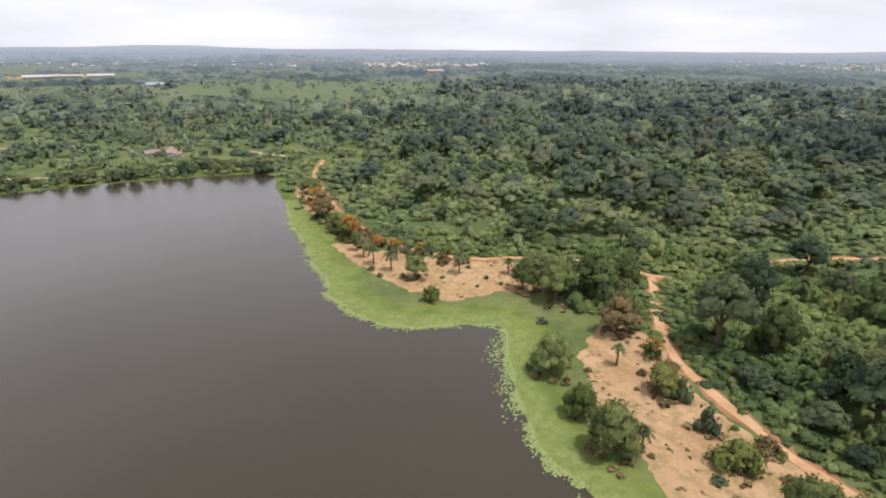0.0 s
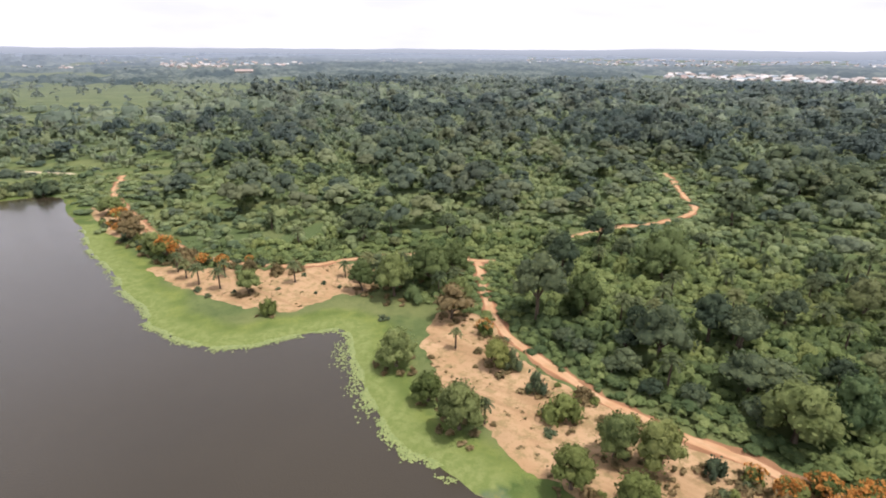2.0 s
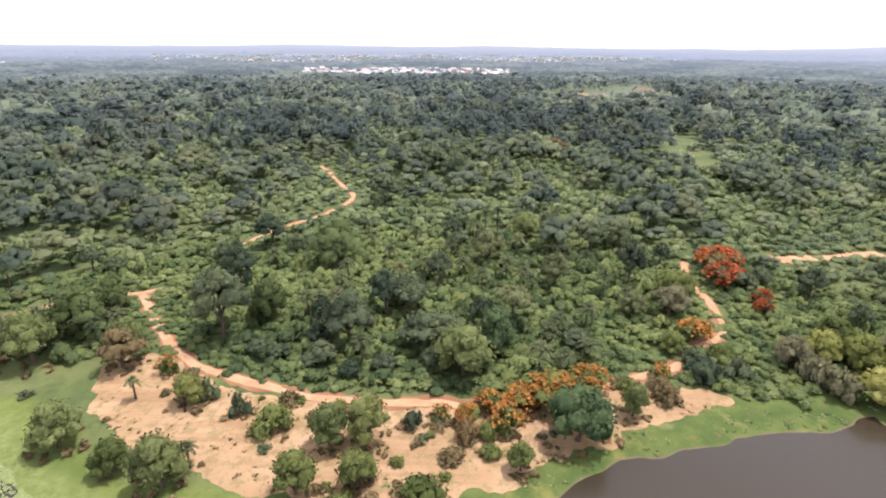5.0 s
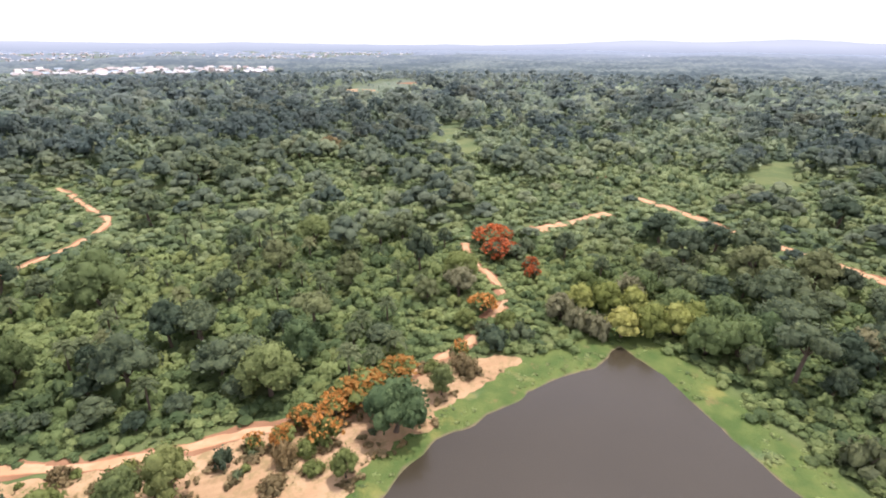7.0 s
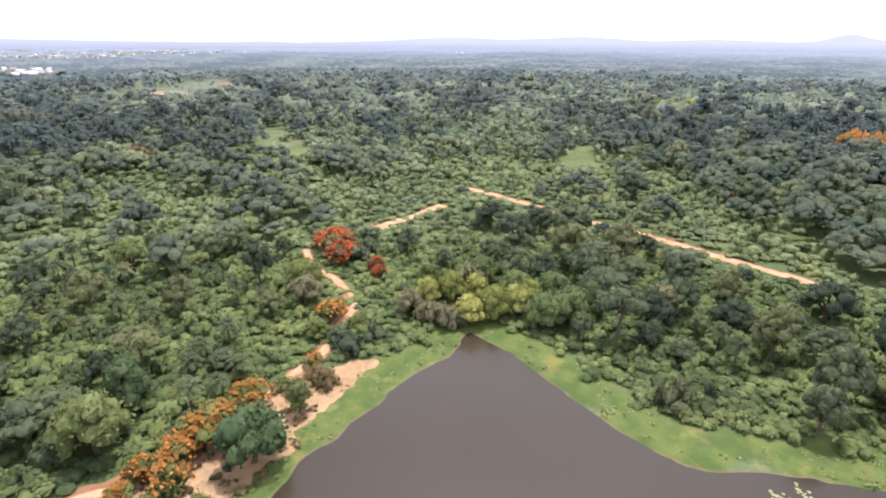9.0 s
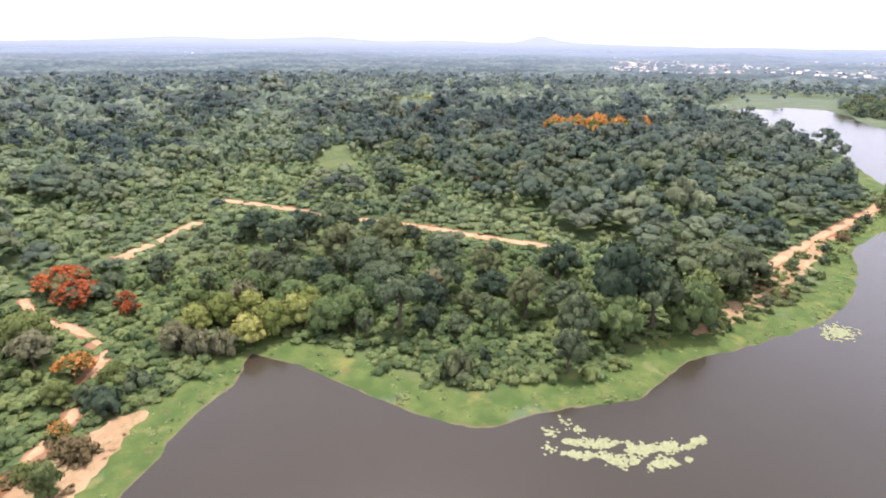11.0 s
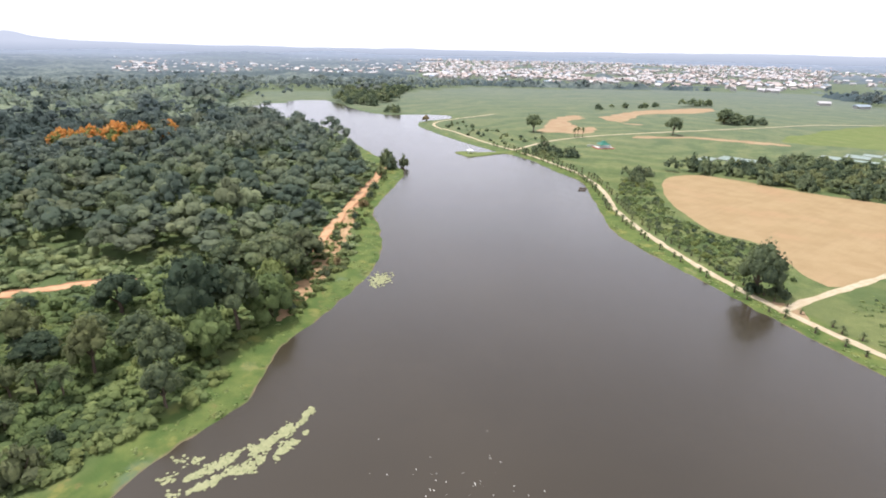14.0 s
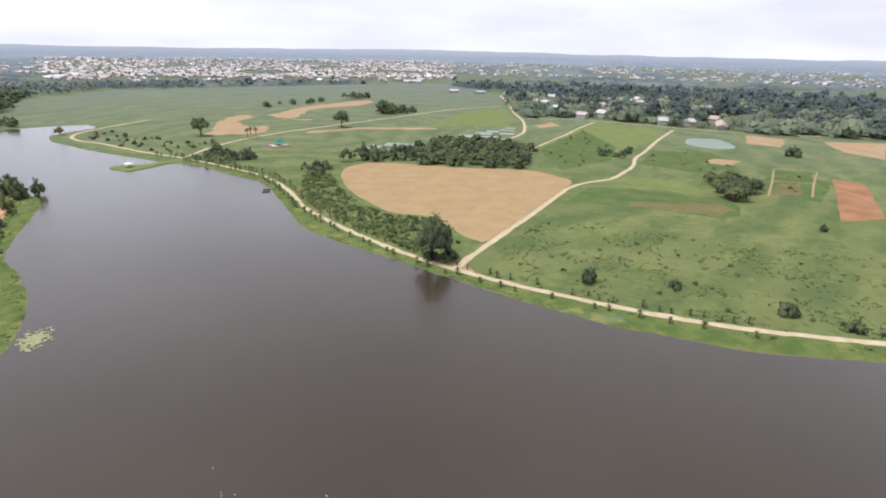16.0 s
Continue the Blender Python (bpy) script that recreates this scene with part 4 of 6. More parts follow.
def plant(kind, x, y, radius, height, turn=None, group="", label=""):
    """One plant that stands on the ground."""
    name, text = LABELS[kind]
    root = tagged(new(name), label or text, {"bamboo_clump": "bamboo", "flame_tree": "tree", "withered_clump": "palm"}.get(name, name), group)
    for pname, me in master(kind, int(rng.integers(0, 4))):
        ob = new(pname, me)
        ob.parent = root
    root.matrix_basis = Matrix.LocRotScale((x, y, LAND), Euler((0, 0, rng.uniform(0, 6.28) if turn is None else turn)), (radius, radius, height))
    root.empty_display_size = 0.1
    return root


PALMS = []


def palm(x, y, height, spread=3.3, group="", label="feathery dark green oil palm", name="palm_tree", lift=0.0):
    """An oil palm: a rough trunk and a head of arching fronds."""
    if not PALMS:
        for s in range(3):
            v, q = fronds_shape(40 + s, 24, 8, 1.0, 0.12, 1.35)
            PALMS.append(build_mesh("fronds", v, q, [FROND], np.repeat(np.random.default_rng(s).uniform(0.1, 0.5, len(q)), 4)))
        v, q = tube([(0, 0, -0.05), (0, 0, 0.1), (0.01, 0, 0.5), (0.02, 0.01, 0.97), (0.02, 0.01, 1.02)], (0.34, 0.26, 0.2, 0.24, 0.08), 8)
        PALMS.append(build_mesh("trunk", v, q, [BARK]))
        v, q = fronds_shape(50, 13, 5, 1.0, 0.2)
        PALMS.append(build_mesh("fronds", v, q, [FROND], np.repeat(np.random.default_rng(9).uniform(0.1, 0.5, len(q)), 4)))
    root = tagged(new(name), label, "palm", group)
    t = new("trunk", PALMS[3])
    t.parent = root
    t.scale = (1, 1, max(height - spread * 0.3, 0.3))
    f = new("fronds", PALMS[4 if name == "young_palm" else int(rng.integers(0, 3))])
    f.parent = root
    f.location = (0.02, 0.01, max(height - spread * 0.3, 0.3))
    f.scale = (spread, spread, spread)
    root.matrix_basis = pose(x, y, LAND + lift, 0, 0, rng.uniform(0, 360))
    return root


# trees and shrubs of the sandy lakeside: kind, x, y, radius, height
LAKESIDE_A = [("broad", 23, 97, 5.0, 9.0), ("light", 26, 83, 3.8, 6.5), ("broad", 29, 73, 5.0, 10.5), ("bush", 48, 79, 2.7, 5.2), ("lightbush", 49, 70, 4.8, 5.6), ("broad", 52, 58, 4.3, 9.5),
              ("broad", 57, 53, 4.6, 10.5), ("light", 41, 54, 4.3, 8.8), ("light", 48, 47, 3.8, 7.6), ("lightbush", 52, 37, 4.4, 4.8), ("bush", 65, 49, 2.5, 5.0), ("bush", 68, 45, 1.2, 1.8),
              ("bush", 63, 45, 1.4, 2.0), ("drybush", 68, 39, 2.6, 5.2), ("flower", 75, 34, 3.8, 6.0), ("flower", 84, 36, 3.0, 4.6)]
LAKESIDE_B = [("lightbush", 67, 33, 2.4, 2.6), ("light", 67, 27, 2.8, 6.0), ("mango", 80, 22, 6.9, 12.0), ("orange", 87, 31, 6.2, 6.6), ("orange", 95, 26, 5.0, 6.0), ("orange", 82, 35, 3.6, 4.6), ("broad", 93, 16, 3.0, 8.0),
              ("drybush", 102, 12, 3.2, 4.4), ("bush", 115, 8, 5.2, 6.5), ("bush", 120, 2, 4.0, 5.4), ("light", 44, 90, 3.8, 6.6), ("bush", 47, 88, 2.5, 5.6), ("dry", 42, 114, 5.2, 9.5),
              ("broad", 46, 120, 4.4, 9.0), ("lightbush", 43, 46, 2.8, 4.0), ("orange", 72, 41, 2.6, 4.4), ("drybush", 98, 17, 2.2, 4.5)]
LAKESIDE_D = [("flower", 70, 46, 2.2, 3.4), ("lightbush", 60, 64, 2.0, 2.6), ("drybush", 56, 74, 2.2, 3.0), ("orange", 78, 40, 3.0, 4.2), ("lightbush", 71, 36, 2.6, 3.4), ("drybush", 62, 38, 2.4, 3.0), ("flower", 91, 28, 2.6, 4.0),
              ("lightbush", 101, 20, 2.4, 3.2), ("drybush", 105, 14, 2.6, 3.6), ("flower", 110, 15, 2.4, 3.6), ("bush", 120, 11, 3.2, 4.4), ("lightbush", 126, 6, 3.4, 4.6), ("drybush", 48, 98, 2.2, 3.0), ("flower", 47, 104, 2.6, 4.2), ("light", 122, 16, 3.4, 5.6)]
LAKESIDE_C = [("broad", -8, 146, 3.8, 7.6), ("lightbush", -3, 131, 2.9, 5.2), ("orange", -33, 180, 4.6, 8.6), ("drybush", -28, 177, 3.4, 5.0), ("broad", 31, 132, 6.4, 12.5), ("broad", 42, 135, 7.4, 13.5),
              ("broad", 23, 138, 4.4, 9.5), ("broad", 52, 140, 5.0, 11.0), ("dry", -48, 204, 5.8, 9.0), ("broad", -38, 188, 4.6, 8.5), ("broad", -62, 244, 6.0, 8.2), ("dry", -50, 217, 5.0, 8.5),
              ("orange", -22, 173, 2.6, 4.0), ("orange", -56, 228, 4.0, 7.0), ("drybush", 0, 158, 2.6, 4.0), ("drybush", 6, 158, 2.6, 4.2)]
for kind, x, y, radius, height in LAKESIDE_A + LAKESIDE_B + LAKESIDE_C + LAKESIDE_D:
    kind = "airy" if kind == "broad" else kind
    plant(kind, x, y, radius, height, group="trees of the sandy lakeside")
for x, y, h, s in ((34, 73, 5.4, 2.2), (38, 100, 5.2, 2.0), (43, 128, 7.5, 3.4), (-16, 152, 6.4, 3.0), (5, 150, 6.6, 3.0), (-22, 157, 6.4, 3.0), (-15, 161, 5.4, 2.7), (26, 144, 9.0, 3.6),
                   (36, 141, 9.0, 3.6), (-29, 169, 6.2, 2.8), (-26, 163, 5.8, 2.8), (20, 150, 5.0, 2.4), (48, 128, 8.0, 3.4)):
    palm(x, y, h, s, "palms of the sandy lakeside", "oil palm standing on bare sand by the lake")
for x, y, s in ((13, 146, 1.0), (0, 146, 0.9), (-22, 152, 1.4), (8, 154, 1.1), (17, 142, 0.9), (-12, 147, 1.2), (10, 140, 0.8), (-19, 147, 1.2)):
    plant("bush", x, y, s, s * 1.2, group="small shrubs on the sand", label="small green shrub on bare sand")
for x, y in scatter([(-64, 244), (-52, 225), (-36, 197), (-16, 173), (2, 167), (4, 160), (-18, 163), (-38, 180), (-62, 226), (-70, 250)], 5.2, 77):
    kind, k = ("drybush", "orange", "airy", "bush", "lightbush", "drybush")[int(rng.integers(0, 6))], rng.uniform(1.3, 2.9)
    plant(kind, x, y, k, k * rng.uniform(1.1, 1.7), group="brush along the western shore", label="" if kind == "orange" else "scrubby brown-green bush along the lake track")
for x, y in scatter([(30, 98), (34, 70), (46, 46), (64, 30), (84, 20), (96, 18), (84, 36), (70, 50), (58, 72), (50, 100), (44, 114)], 9.0, 78):
    k = rng.uniform(0.7, 1.7)
    plant(("drybush", "bush", "lightbush")[int(rng.integers(0, 3))], x, y, k, k * rng.uniform(0.8, 1.3), group="small shrubs on the sand", label="small half-dry shrub on bare sand")
plant("bush", 25, 119, 1.9, 1.5, label="dark tangled clump of plants in the marsh").name = "marsh_clump"

# giants and flowering trees of the forest edge
EDGE_TREES = [("broad", 87, -110, 9.5, 24.4), ("tall", 80, -116, 7.8, 19.5), ("plume", 75, -124, 7.2, 15.9), ("plume", 81, -104, 6.7, 13.4), ("broad", 84, -92, 6.3, 14.6), ("plume", 79, -134, 6.7, 14.6),
              ("bush", 88, -60, 4.9, 7.9), ("tall", 101, -90, 5.6, 14.6), ("broad", 117, -117, 7.8, 13.4), ("broad", 114, -49, 2.9, 8.5), ("broad", 111, -66, 3.0, 7.3), ("bush", 90, -69, 1.9, 4.9),
              ("tall", 180, -68, 9.0, 17.1), ("tall", 168, -176, 8.4, 18.3), ("light", 148, 22, 6.4, 11.5), ("broad", 134, -60, 5.4, 11.2)]
STREAM_CLUMPS = [("bamboo", 126, -23, 5.2, 8.6), ("bamboo", 128, -30, 5.4, 9.6), ("bamboo", 129, -36, 5.2, 9.6), ("bamboo", 133, -41, 4.8, 8.7), ("bamboo", 139, -13, 4.6, 8.2), ("bamboo", 140, -20, 5.4, 9.2), ("bamboo", 140, -27, 4.6, 8.2),
                 ("plume", 122, -42, 5.8, 11.0), ("plume", 122, -49, 6.2, 12.4), ("plume", 126, -55, 5.7, 11.6), ("plume", 141, -39, 5.7, 9.0), ("plume", 138, -49, 6.1, 9.5), ("plume", 153, -31, 5.4, 9.0),
                 ("withered", 132, -8, 5.0, 8.0), ("withered", 125, -17, 4.2, 6.6), ("withered", 127, -12, 3.9, 7.2), ("withered", 148, -27, 4.8, 8.2)]
BLOOM_TREES = STREAM_CLUMPS + [("light", 150, -15, 5.0, 7.5), ("light", 158, 25, 5.0, 7.5), ("flame", 183, 17, 7.4, 8.0), ("flame", 171, 13, 6.8, 7.2), ("flame", 162, 2, 3.0, 5.5),
               ("flame", 156, 1, 2.6, 5.0), ("orange", 132, 13, 4.2, 5.2), ("orange", 318, -300, 10.0, 18.0), ("orange", 306, -310, 11.0, 19.0), ("orange", 294, -318, 11.0, 19.5), ("orange", 284, -330, 11.0, 20.0), ("orange", 274, -344, 10.0, 20.0), ("orange", 302, -330, 9.0, 20.0), ("flame", 228, -160, 4.0, 8.0)]
# large crowns that stand out of the regrowth
LANDMARKS_A = [("tall", 63, 107, 8.0, 19.0), ("broad", 83, 129, 5.8, 14.1), ("airy", 75, 105, 5.4, 13.2), ("broad", 79, 80, 7.2, 14.5), ("mango", 112, 119, 8.6, 16.8), ("airy", 85, 51, 7.4, 13.0), ("mango", 97, 50, 5.0, 12.0),
               ("umbrella", 111, 53, 6.2, 11.5), ("tall", 152, 36, 5.4, 16.6), ("broad", 183, 51, 6.0, 11.0), ("tall", 175, 33, 3.4, 9.0), ("pale", 139, 21, 5.6, 10.4), ("broad", 133, 29, 4.2, 8.3), ("broad", 138, 54, 5.2, 11.5)]
LANDMARKS_B = [("broad", 143, 80, 6.1, 12.0), ("broad", 32, 182, 8.5, 13.6), ("tall", 175, 154, 8.4, 15.0), ("broad", 230, 151, 10.0, 16.0), ("tall", 239, 177, 9.8, 16.5), ("umbrella", 113, -58, 7.2, 16.5), ("broad", 103, -70, 3.6, 6.3),
               ("broad", 124, -79, 6.4, 12.6), ("broad", 147, -62, 6.4, 12.7), ("tall", 201, -43, 7.4, 12.0), ("broad", 192, -60, 6.7, 12.0), ("tall", 258, 168, 12.0, 17.0), ("broad", 277, 219, 12.0, 17.5)]
LANDMARKS_C = [("tall", 234, -116, 8.5, 14.0), ("tall", 122, -92, 5.6, 14.6), ("broad", 108, -63, 2.7, 7.1), ("broad", 77, -83, 4.6, 11.8), ("tall", 165, -64, 8.4, 14.2), ("broad", 180, -48, 8.0, 13.6), ("broad", 167, -82, 7.5, 13.0),
               ("tall", 173, -224, 10.0, 18.1), ("tall", 210, -159, 8.6, 15.5), ("tall", 110, 150, 6.0, 12.5), ("umbrella", 98, 76, 5.6, 11.0), ("pale", 123, -75, 4.6, 11.2), ("airy", 168, 80, 7.0, 12.0)]
for kind, x, y, radius, height in LANDMARKS_A + LANDMARKS_B + LANDMARKS_C:
    plant(kind, x, y, radius, height, group="large trees of the forest", label={"mango": "dense blue-green tree rising above the forest", "airy": "olive-green tree rising above dense undergrowth"}.get(kind, ""))
for kind, x, y, radius, height in EDGE_TREES + BLOOM_TREES:
    plant(kind, x, y, radius, height, group="trees of the forest edge")
for x, y, r, h in ((84, -176, 2.4, 4), (83, -192, 2.6, 4.5), (80, -206, 2.6, 4), (85, -218, 2.4, 4.5), (73, -157, 2.4, 3.5), (72, -166, 2.2, 3.2), (75, -181, 2.6, 4), (72, -131, 2.2, 3), (101, -304, 4, 8),
                   (100, -322, 5, 10), (94, -272, 3, 5), (88, -238, 2.6, 4.5), (90, -254, 2.6, 4.5), (106, -333, 6, 12), (94, -330, 4, 9), (79, -170, 2.2, 3.6)):
    plant("drybush" if rng.uniform() < 0.3 and r < 4 else "bush", x, y, r, h, group="shrubs on the sandy cape", label="shrub on the sandy strip between track and lake")


shore_row = spline(NORTH_SHORE[:4], step=7.0)
for x, y in shore_row:
    for back in (6.0, 15.0):
        if rng.uniform() < 0.8:
            k = rng.uniform(3.0, 5.8)
            plant("bush" if rng.uniform() < 0.35 else "broad", x - 0.4 * back + rng.uniform(-3, 3), y + 0.92 * back + rng.uniform(-2, 2), k, k * rng.uniform(1.0, 1.6), group="trees along the northern shore", label="dark green tree at the water's edge")
for kind, x, y, radius, height in (("bamboo", 553, -279, 12, 17), ("bamboo", 561, -262, 11, 16), ("bamboo", 545, -297, 12, 17), ("bamboo", 538, -312, 10, 16), ("dry", 429, -237, 9, 15), ("dry", 437, -221, 9, 15), ("dry", 420, -254, 10, 15),
                                   ("dry", 446, -249, 9, 16), ("pale", 412, -270, 9, 15), ("dry", 452, -230, 8, 15), ("pale", 300, 150, 8, 15), ("dry", 322, 140, 8, 14)):
    plant(kind, x, y, radius, height, group="coloured crowns in the forest", label={"bamboo": "yellow-green crown among dark forest trees", "dry": "brown-leaved tree among green forest"}.get(kind, ""))


# ---- open country on the far shore ----
LONE = [("broad", 20, -512, 8.8, 17.0), ("broad", -107, -537, 8.6, 17.0), ("giant", -67.5, -176.5, 7.4, 18.0), ("bush", -73, -176, 4.0, 5.4), ("bush", -66, -177, 4.0, 5.0), ("broad", -178, -640, 10.0, 17.0), ("bush", -110, -139, 3.4, 7.0), ("bush", -112, -141, 2.4, 4.0),
        ("bush", -153, -98, 3.8, 4.6), ("bush", -157, -100, 2.4, 3.2), ("bush", -412, -288, 8.0, 9.0), ("bush", -246, -151, 2.4, 3.4), ("dry", 131, -548, 4.6, 7.0), ("bush", -162, -84, 3.3, 4.6), ("bush", -135, -125, 2.8, 3.6)]
for kind, x, y, radius, height in LONE:
    plant(kind, x, y, radius, height, group="trees of the open fields", label="" if kind == "bush" else "large lone tree standing in open grassland")
for x, y in ((-17, -492), (-20, -500), (-24, -497), (10, -440), (8, -428)):
    palm(x, y, 8.0, 3.4, "palms by the farm road", "lone palm beside the farm road")


GROVE_MAIN = [(-92, -372), (-110, -362), (-125, -340), (-154, -322), (-186, -311), (-226, -372), (-212, -412), (-181, -428), (-142, -405), (-110, -385)]
GROVE_PLOT = [(-245, -208), (-262, -236), (-287, -250), (-293, -226), (-275, -204), (-256, -194)]
GROVES = [(GROVE_MAIN, 8.0, 5.4, 7.4), (GROVE_PLOT, 7.5, 4.8, 8.5), ([(-160, -640), (-215, -680), (-230, -655), (-185, -625)], 12.0, 7.0, 9.0), ([(-180, -815), (-225, -850), (-205, -870), (-170, -840)], 13.0, 8.0, 12.0),
          ([(22, -400), (10, -430), (-14, -416), (-16, -392), (4, -381)], 7.0, 4.4, 6.0), ([(292, -705), (258, -676), (228, -674), (224, -764), (247, -850), (250, -950), (360, -980), (345, -860)], 12.0, 7.5, 11.0), ([(192, -606), (176, -613), (192, -650), (204, -640)], 9.0, 5.0, 7.0), ([(-70, -380), (-100, -380), (-96, -362), (-76, -362)], 8.0, 5.0, 10.0), ([(-52, -312), (-42, -345), (-58, -358), (-66, -352), (-60, -332)], 7.0, 4.4, 6.5),
          ([(-255, -335), (-275, -318), (-300, -340), (-280, -350)], 9.0, 4.0, 4.5), ([(-30, -720), (-80, -760), (-150, -800), (-140, -815), (-60, -775)], 15.0, 6.0, 7.0)]
THICKETS = []  # shape, x, y, z, radius, height, turn, tone
for i, (outline, gap, radius, height) in enumerate(GROVES):
    for x, y in scatter(outline, gap, len(outline)):
        k = rng.uniform(0.75, 1.25)
        if i == 1:
            plant("broad", x, y, radius * k, height * rng.uniform(0.75, 1.2), group="dark thicket among the fields", label="dark green tree in a dense thicket")
        else:
            THICKETS.append((rng.integers(0, 4), x, y, LAND - 0.1, radius * k, height * rng.uniform(0.75, 1.2), rng.uniform(0, 6.28), rng.uniform(-0.1, 0.4)))

# young palms on both sides of the lake road, and shrubs behind them
road = spline(LAKE_ROAD, step=1.0)
step_at = np.concatenate([[0], np.cumsum(np.linalg.norm(np.diff(road, axis=0), axis=1))])
grad = np.gradient(road, axis=0)
across = np.stack([-grad[:, 1], grad[:, 0]], 1) / np.linalg.norm(grad, axis=1)[:, None]
for s in np.arange(250, 640, 4.4):
    i = int(np.searchsorted(step_at, s))
    if i >= len(road):
        break
    for side in (-1, 1):
        if rng.uniform() < (0.86 if side > 0 or s < 470 else 0.7):
            x, y = road[i] + across[i] * side * rng.uniform(3.1, 4.2) + rng.uniform(-0.6, 0.6, 2)
            big = rng.uniform(0.75, 1.2) * (1.0 if s < 470 else 0.72)
            if shore_distance(np.array([[x, y]]))[0] > 1.2:
                palm(x, y, 2.7 * big, 1.9 * big, "young palms along the lake road", "young palm planted along the sandy lake road", "young_palm")

BAND = [(-36, -300), (-38, -262), (-47, -228), (-58, -200), (-66, -182), (-84, -190), (-82, -226), (-68, -236), (-59, -262), (-56, -295), (-58, -330), (-40, -335)]
for x, y in scatter(BAND, 5.2, 5):
    k = rng.uniform(0.9, 2.3)
    plant("bush" if rng.uniform() < 0.8 else "lightbush", x, y, k, k * rng.uniform(0.8, 1.2), group="shrubs between road and field", label="low green shrub in rough grass")
SLOPE = [(-84, -160), (-100, -180), (-128, -204), (-150, -200), (-190, -150), (-260, -100), (-250, -40), (-200, -30), (-150, -76), (-120, -100), (-96, -128)]
for x, y in scatter(SLOPE, 13.0, 9):
    if rng.uniform() < 0.72:
        k = rng.uniform(0.5, 1.5)
        plant("bush" if rng.uniform() < 0.75 else "lightbush", x, y, k, k * rng.uniform(0.6, 1.0), group="shrubs scattered in the meadow", label="small shrub scattered in green meadow")
SPIT = [(104, -570), (112, -540), (98, -500), (60, -445), (34, -428), (14, -468), (46, -500), (80, -540)]
for x, y in scatter(SPIT, 12.0, 11):
    k = rng.uniform(1.2, 2.8)
    plant("bush", x, y, k, k * rng.uniform(0.9, 1.5), group="young trees beside the lake road", label="small dark tree in grass near the lake")
for outline in DARK_PLOTS[1:]:
    for x, y in scatter(outline, 17.0, 13):
        k = rng.uniform(0.8, 2.2)
        THICKETS.append((rng.integers(0, 4), x, y, LAND - 0.1, k, k * rng.uniform(0.6, 1.0), rng.uniform(0, 6.28), rng.uniform(-0.1, 0.5)))


# ---- the forest ----
def bulk(name, shapes, rows, materials, label, category, kind="stuff"):
    """Many plants in one mesh: rows of shape, x, y, z, radius, height, turn, tone."""
    rows = np.array(rows, float)
    verts, quads, tones, kins, normals, total = [], [], [], [], [], 0
    for s, (v, q, t, nrm) in enumerate(shapes):
        p = rows[rows[:, 0] == s]
        if not len(p):
            continue
        c, sn = np.cos(p[:, 6])[:, None], np.sin(p[:, 6])[:, None]
        x = (v[:, 0] * c - v[:, 1] * sn) * p[:, 4:5] + p[:, 1:2]
        y = (v[:, 0] * sn + v[:, 1] * c) * p[:, 4:5] + p[:, 2:3]
        z = v[:, 2] * p[:, 5:6] + p[:, 3:4]
        verts.append(np.stack([x, y, z], -1).reshape(-1, 3))
        quads.append((q[None] + (np.arange(len(p)) * len(v))[:, None, None]).reshape(-1, 4) + total)
        tones.append((t[None] + p[:, 7:8]).ravel())
        kins.append(np.repeat(rng.uniform(size=len(p)), len(v)))
        normals.append(np.stack([nrm[:, 0] * c - nrm[:, 1] * sn, nrm[:, 0] * sn + nrm[:, 1] * c, np.tile(nrm[:, 2], (len(p), 1))], -1).reshape(-1, 3))
        total += len(v) * len(p)
    me = build_mesh(name, np.concatenate(verts), np.concatenate(quads), materials, np.concatenate(tones), normals=np.concatenate(normals))
    put_attr(me, "kin", np.concatenate(kins))
    return tagged(new(name, me), label, category, kind=kind)


bulk("thicket", [crown(900 + k, 6, 1, 80, 0.15, "shrub" if k % 2 else "round", True) for k in range(4)], THICKETS, [LEAF], "dark green thickets and hedges among farm plots", "thicket")


def sector(a0, a1, r0, r1, n, seed):
    r = np.random.default_rng(seed)
    a, d = np.radians(r.uniform(min(a0, a1), max(a0, a1), n)), r0 * (r1 / r0) ** r.uniform(0, 1, n)
    return np.stack([-np.sin(a) * d, np.cos(a) * d], 1)


near_homes = [sector(-207, -231, 600, 1000, 34, 1), sector(-40, -61, 1330, 1620, 170, 2), sector(8, -5, 1850, 2350, 80, 3), sector(-166, -202, 1260, 1500, 110, 4)]
town = np.concatenate([sector(-166, -203, 1450, 3500, 3000, 11), sector(-138, -167, 1500, 3000, 420, 12), sector(-198, -240, 1700, 3500, 700, 13), sector(-27, -78, 2200, 3700, 620, 14), sector(8, -30, 2100, 3200, 160, 15),
                       sector(45, 10, 1900, 3500, 150, 16), sector(-90, -136, 2600, 3600, 40, 17)])
town = town[field_noise(town, 260.0, 6.0) > -0.32]


def in_sight_lane(p):
    """Whether a place lies in a lane kept treeless so a house shows from the camera."""
    hit = np.zeros(len(p), bool)
    r, a = np.hypot(*p.T), np.arctan2(p[:, 1], p[:, 0])
    for x, y in near_homes[0]:
        hr, ha = math.hypot(x, y), math.atan2(y, x)
        hit |= (np.abs((a - ha + math.pi) % (2 * math.pi) - math.pi) * hr < 9) & (r < hr + 9) & (r > hr - 75)
    return hit


# a lane of light regrowth that climbs away behind the ridge track
REGROWTH = spline([(272, -12), (310, -30), (355, -54), (408, -82), (460, -108), (520, -138), (590, -162)], step=12.0)


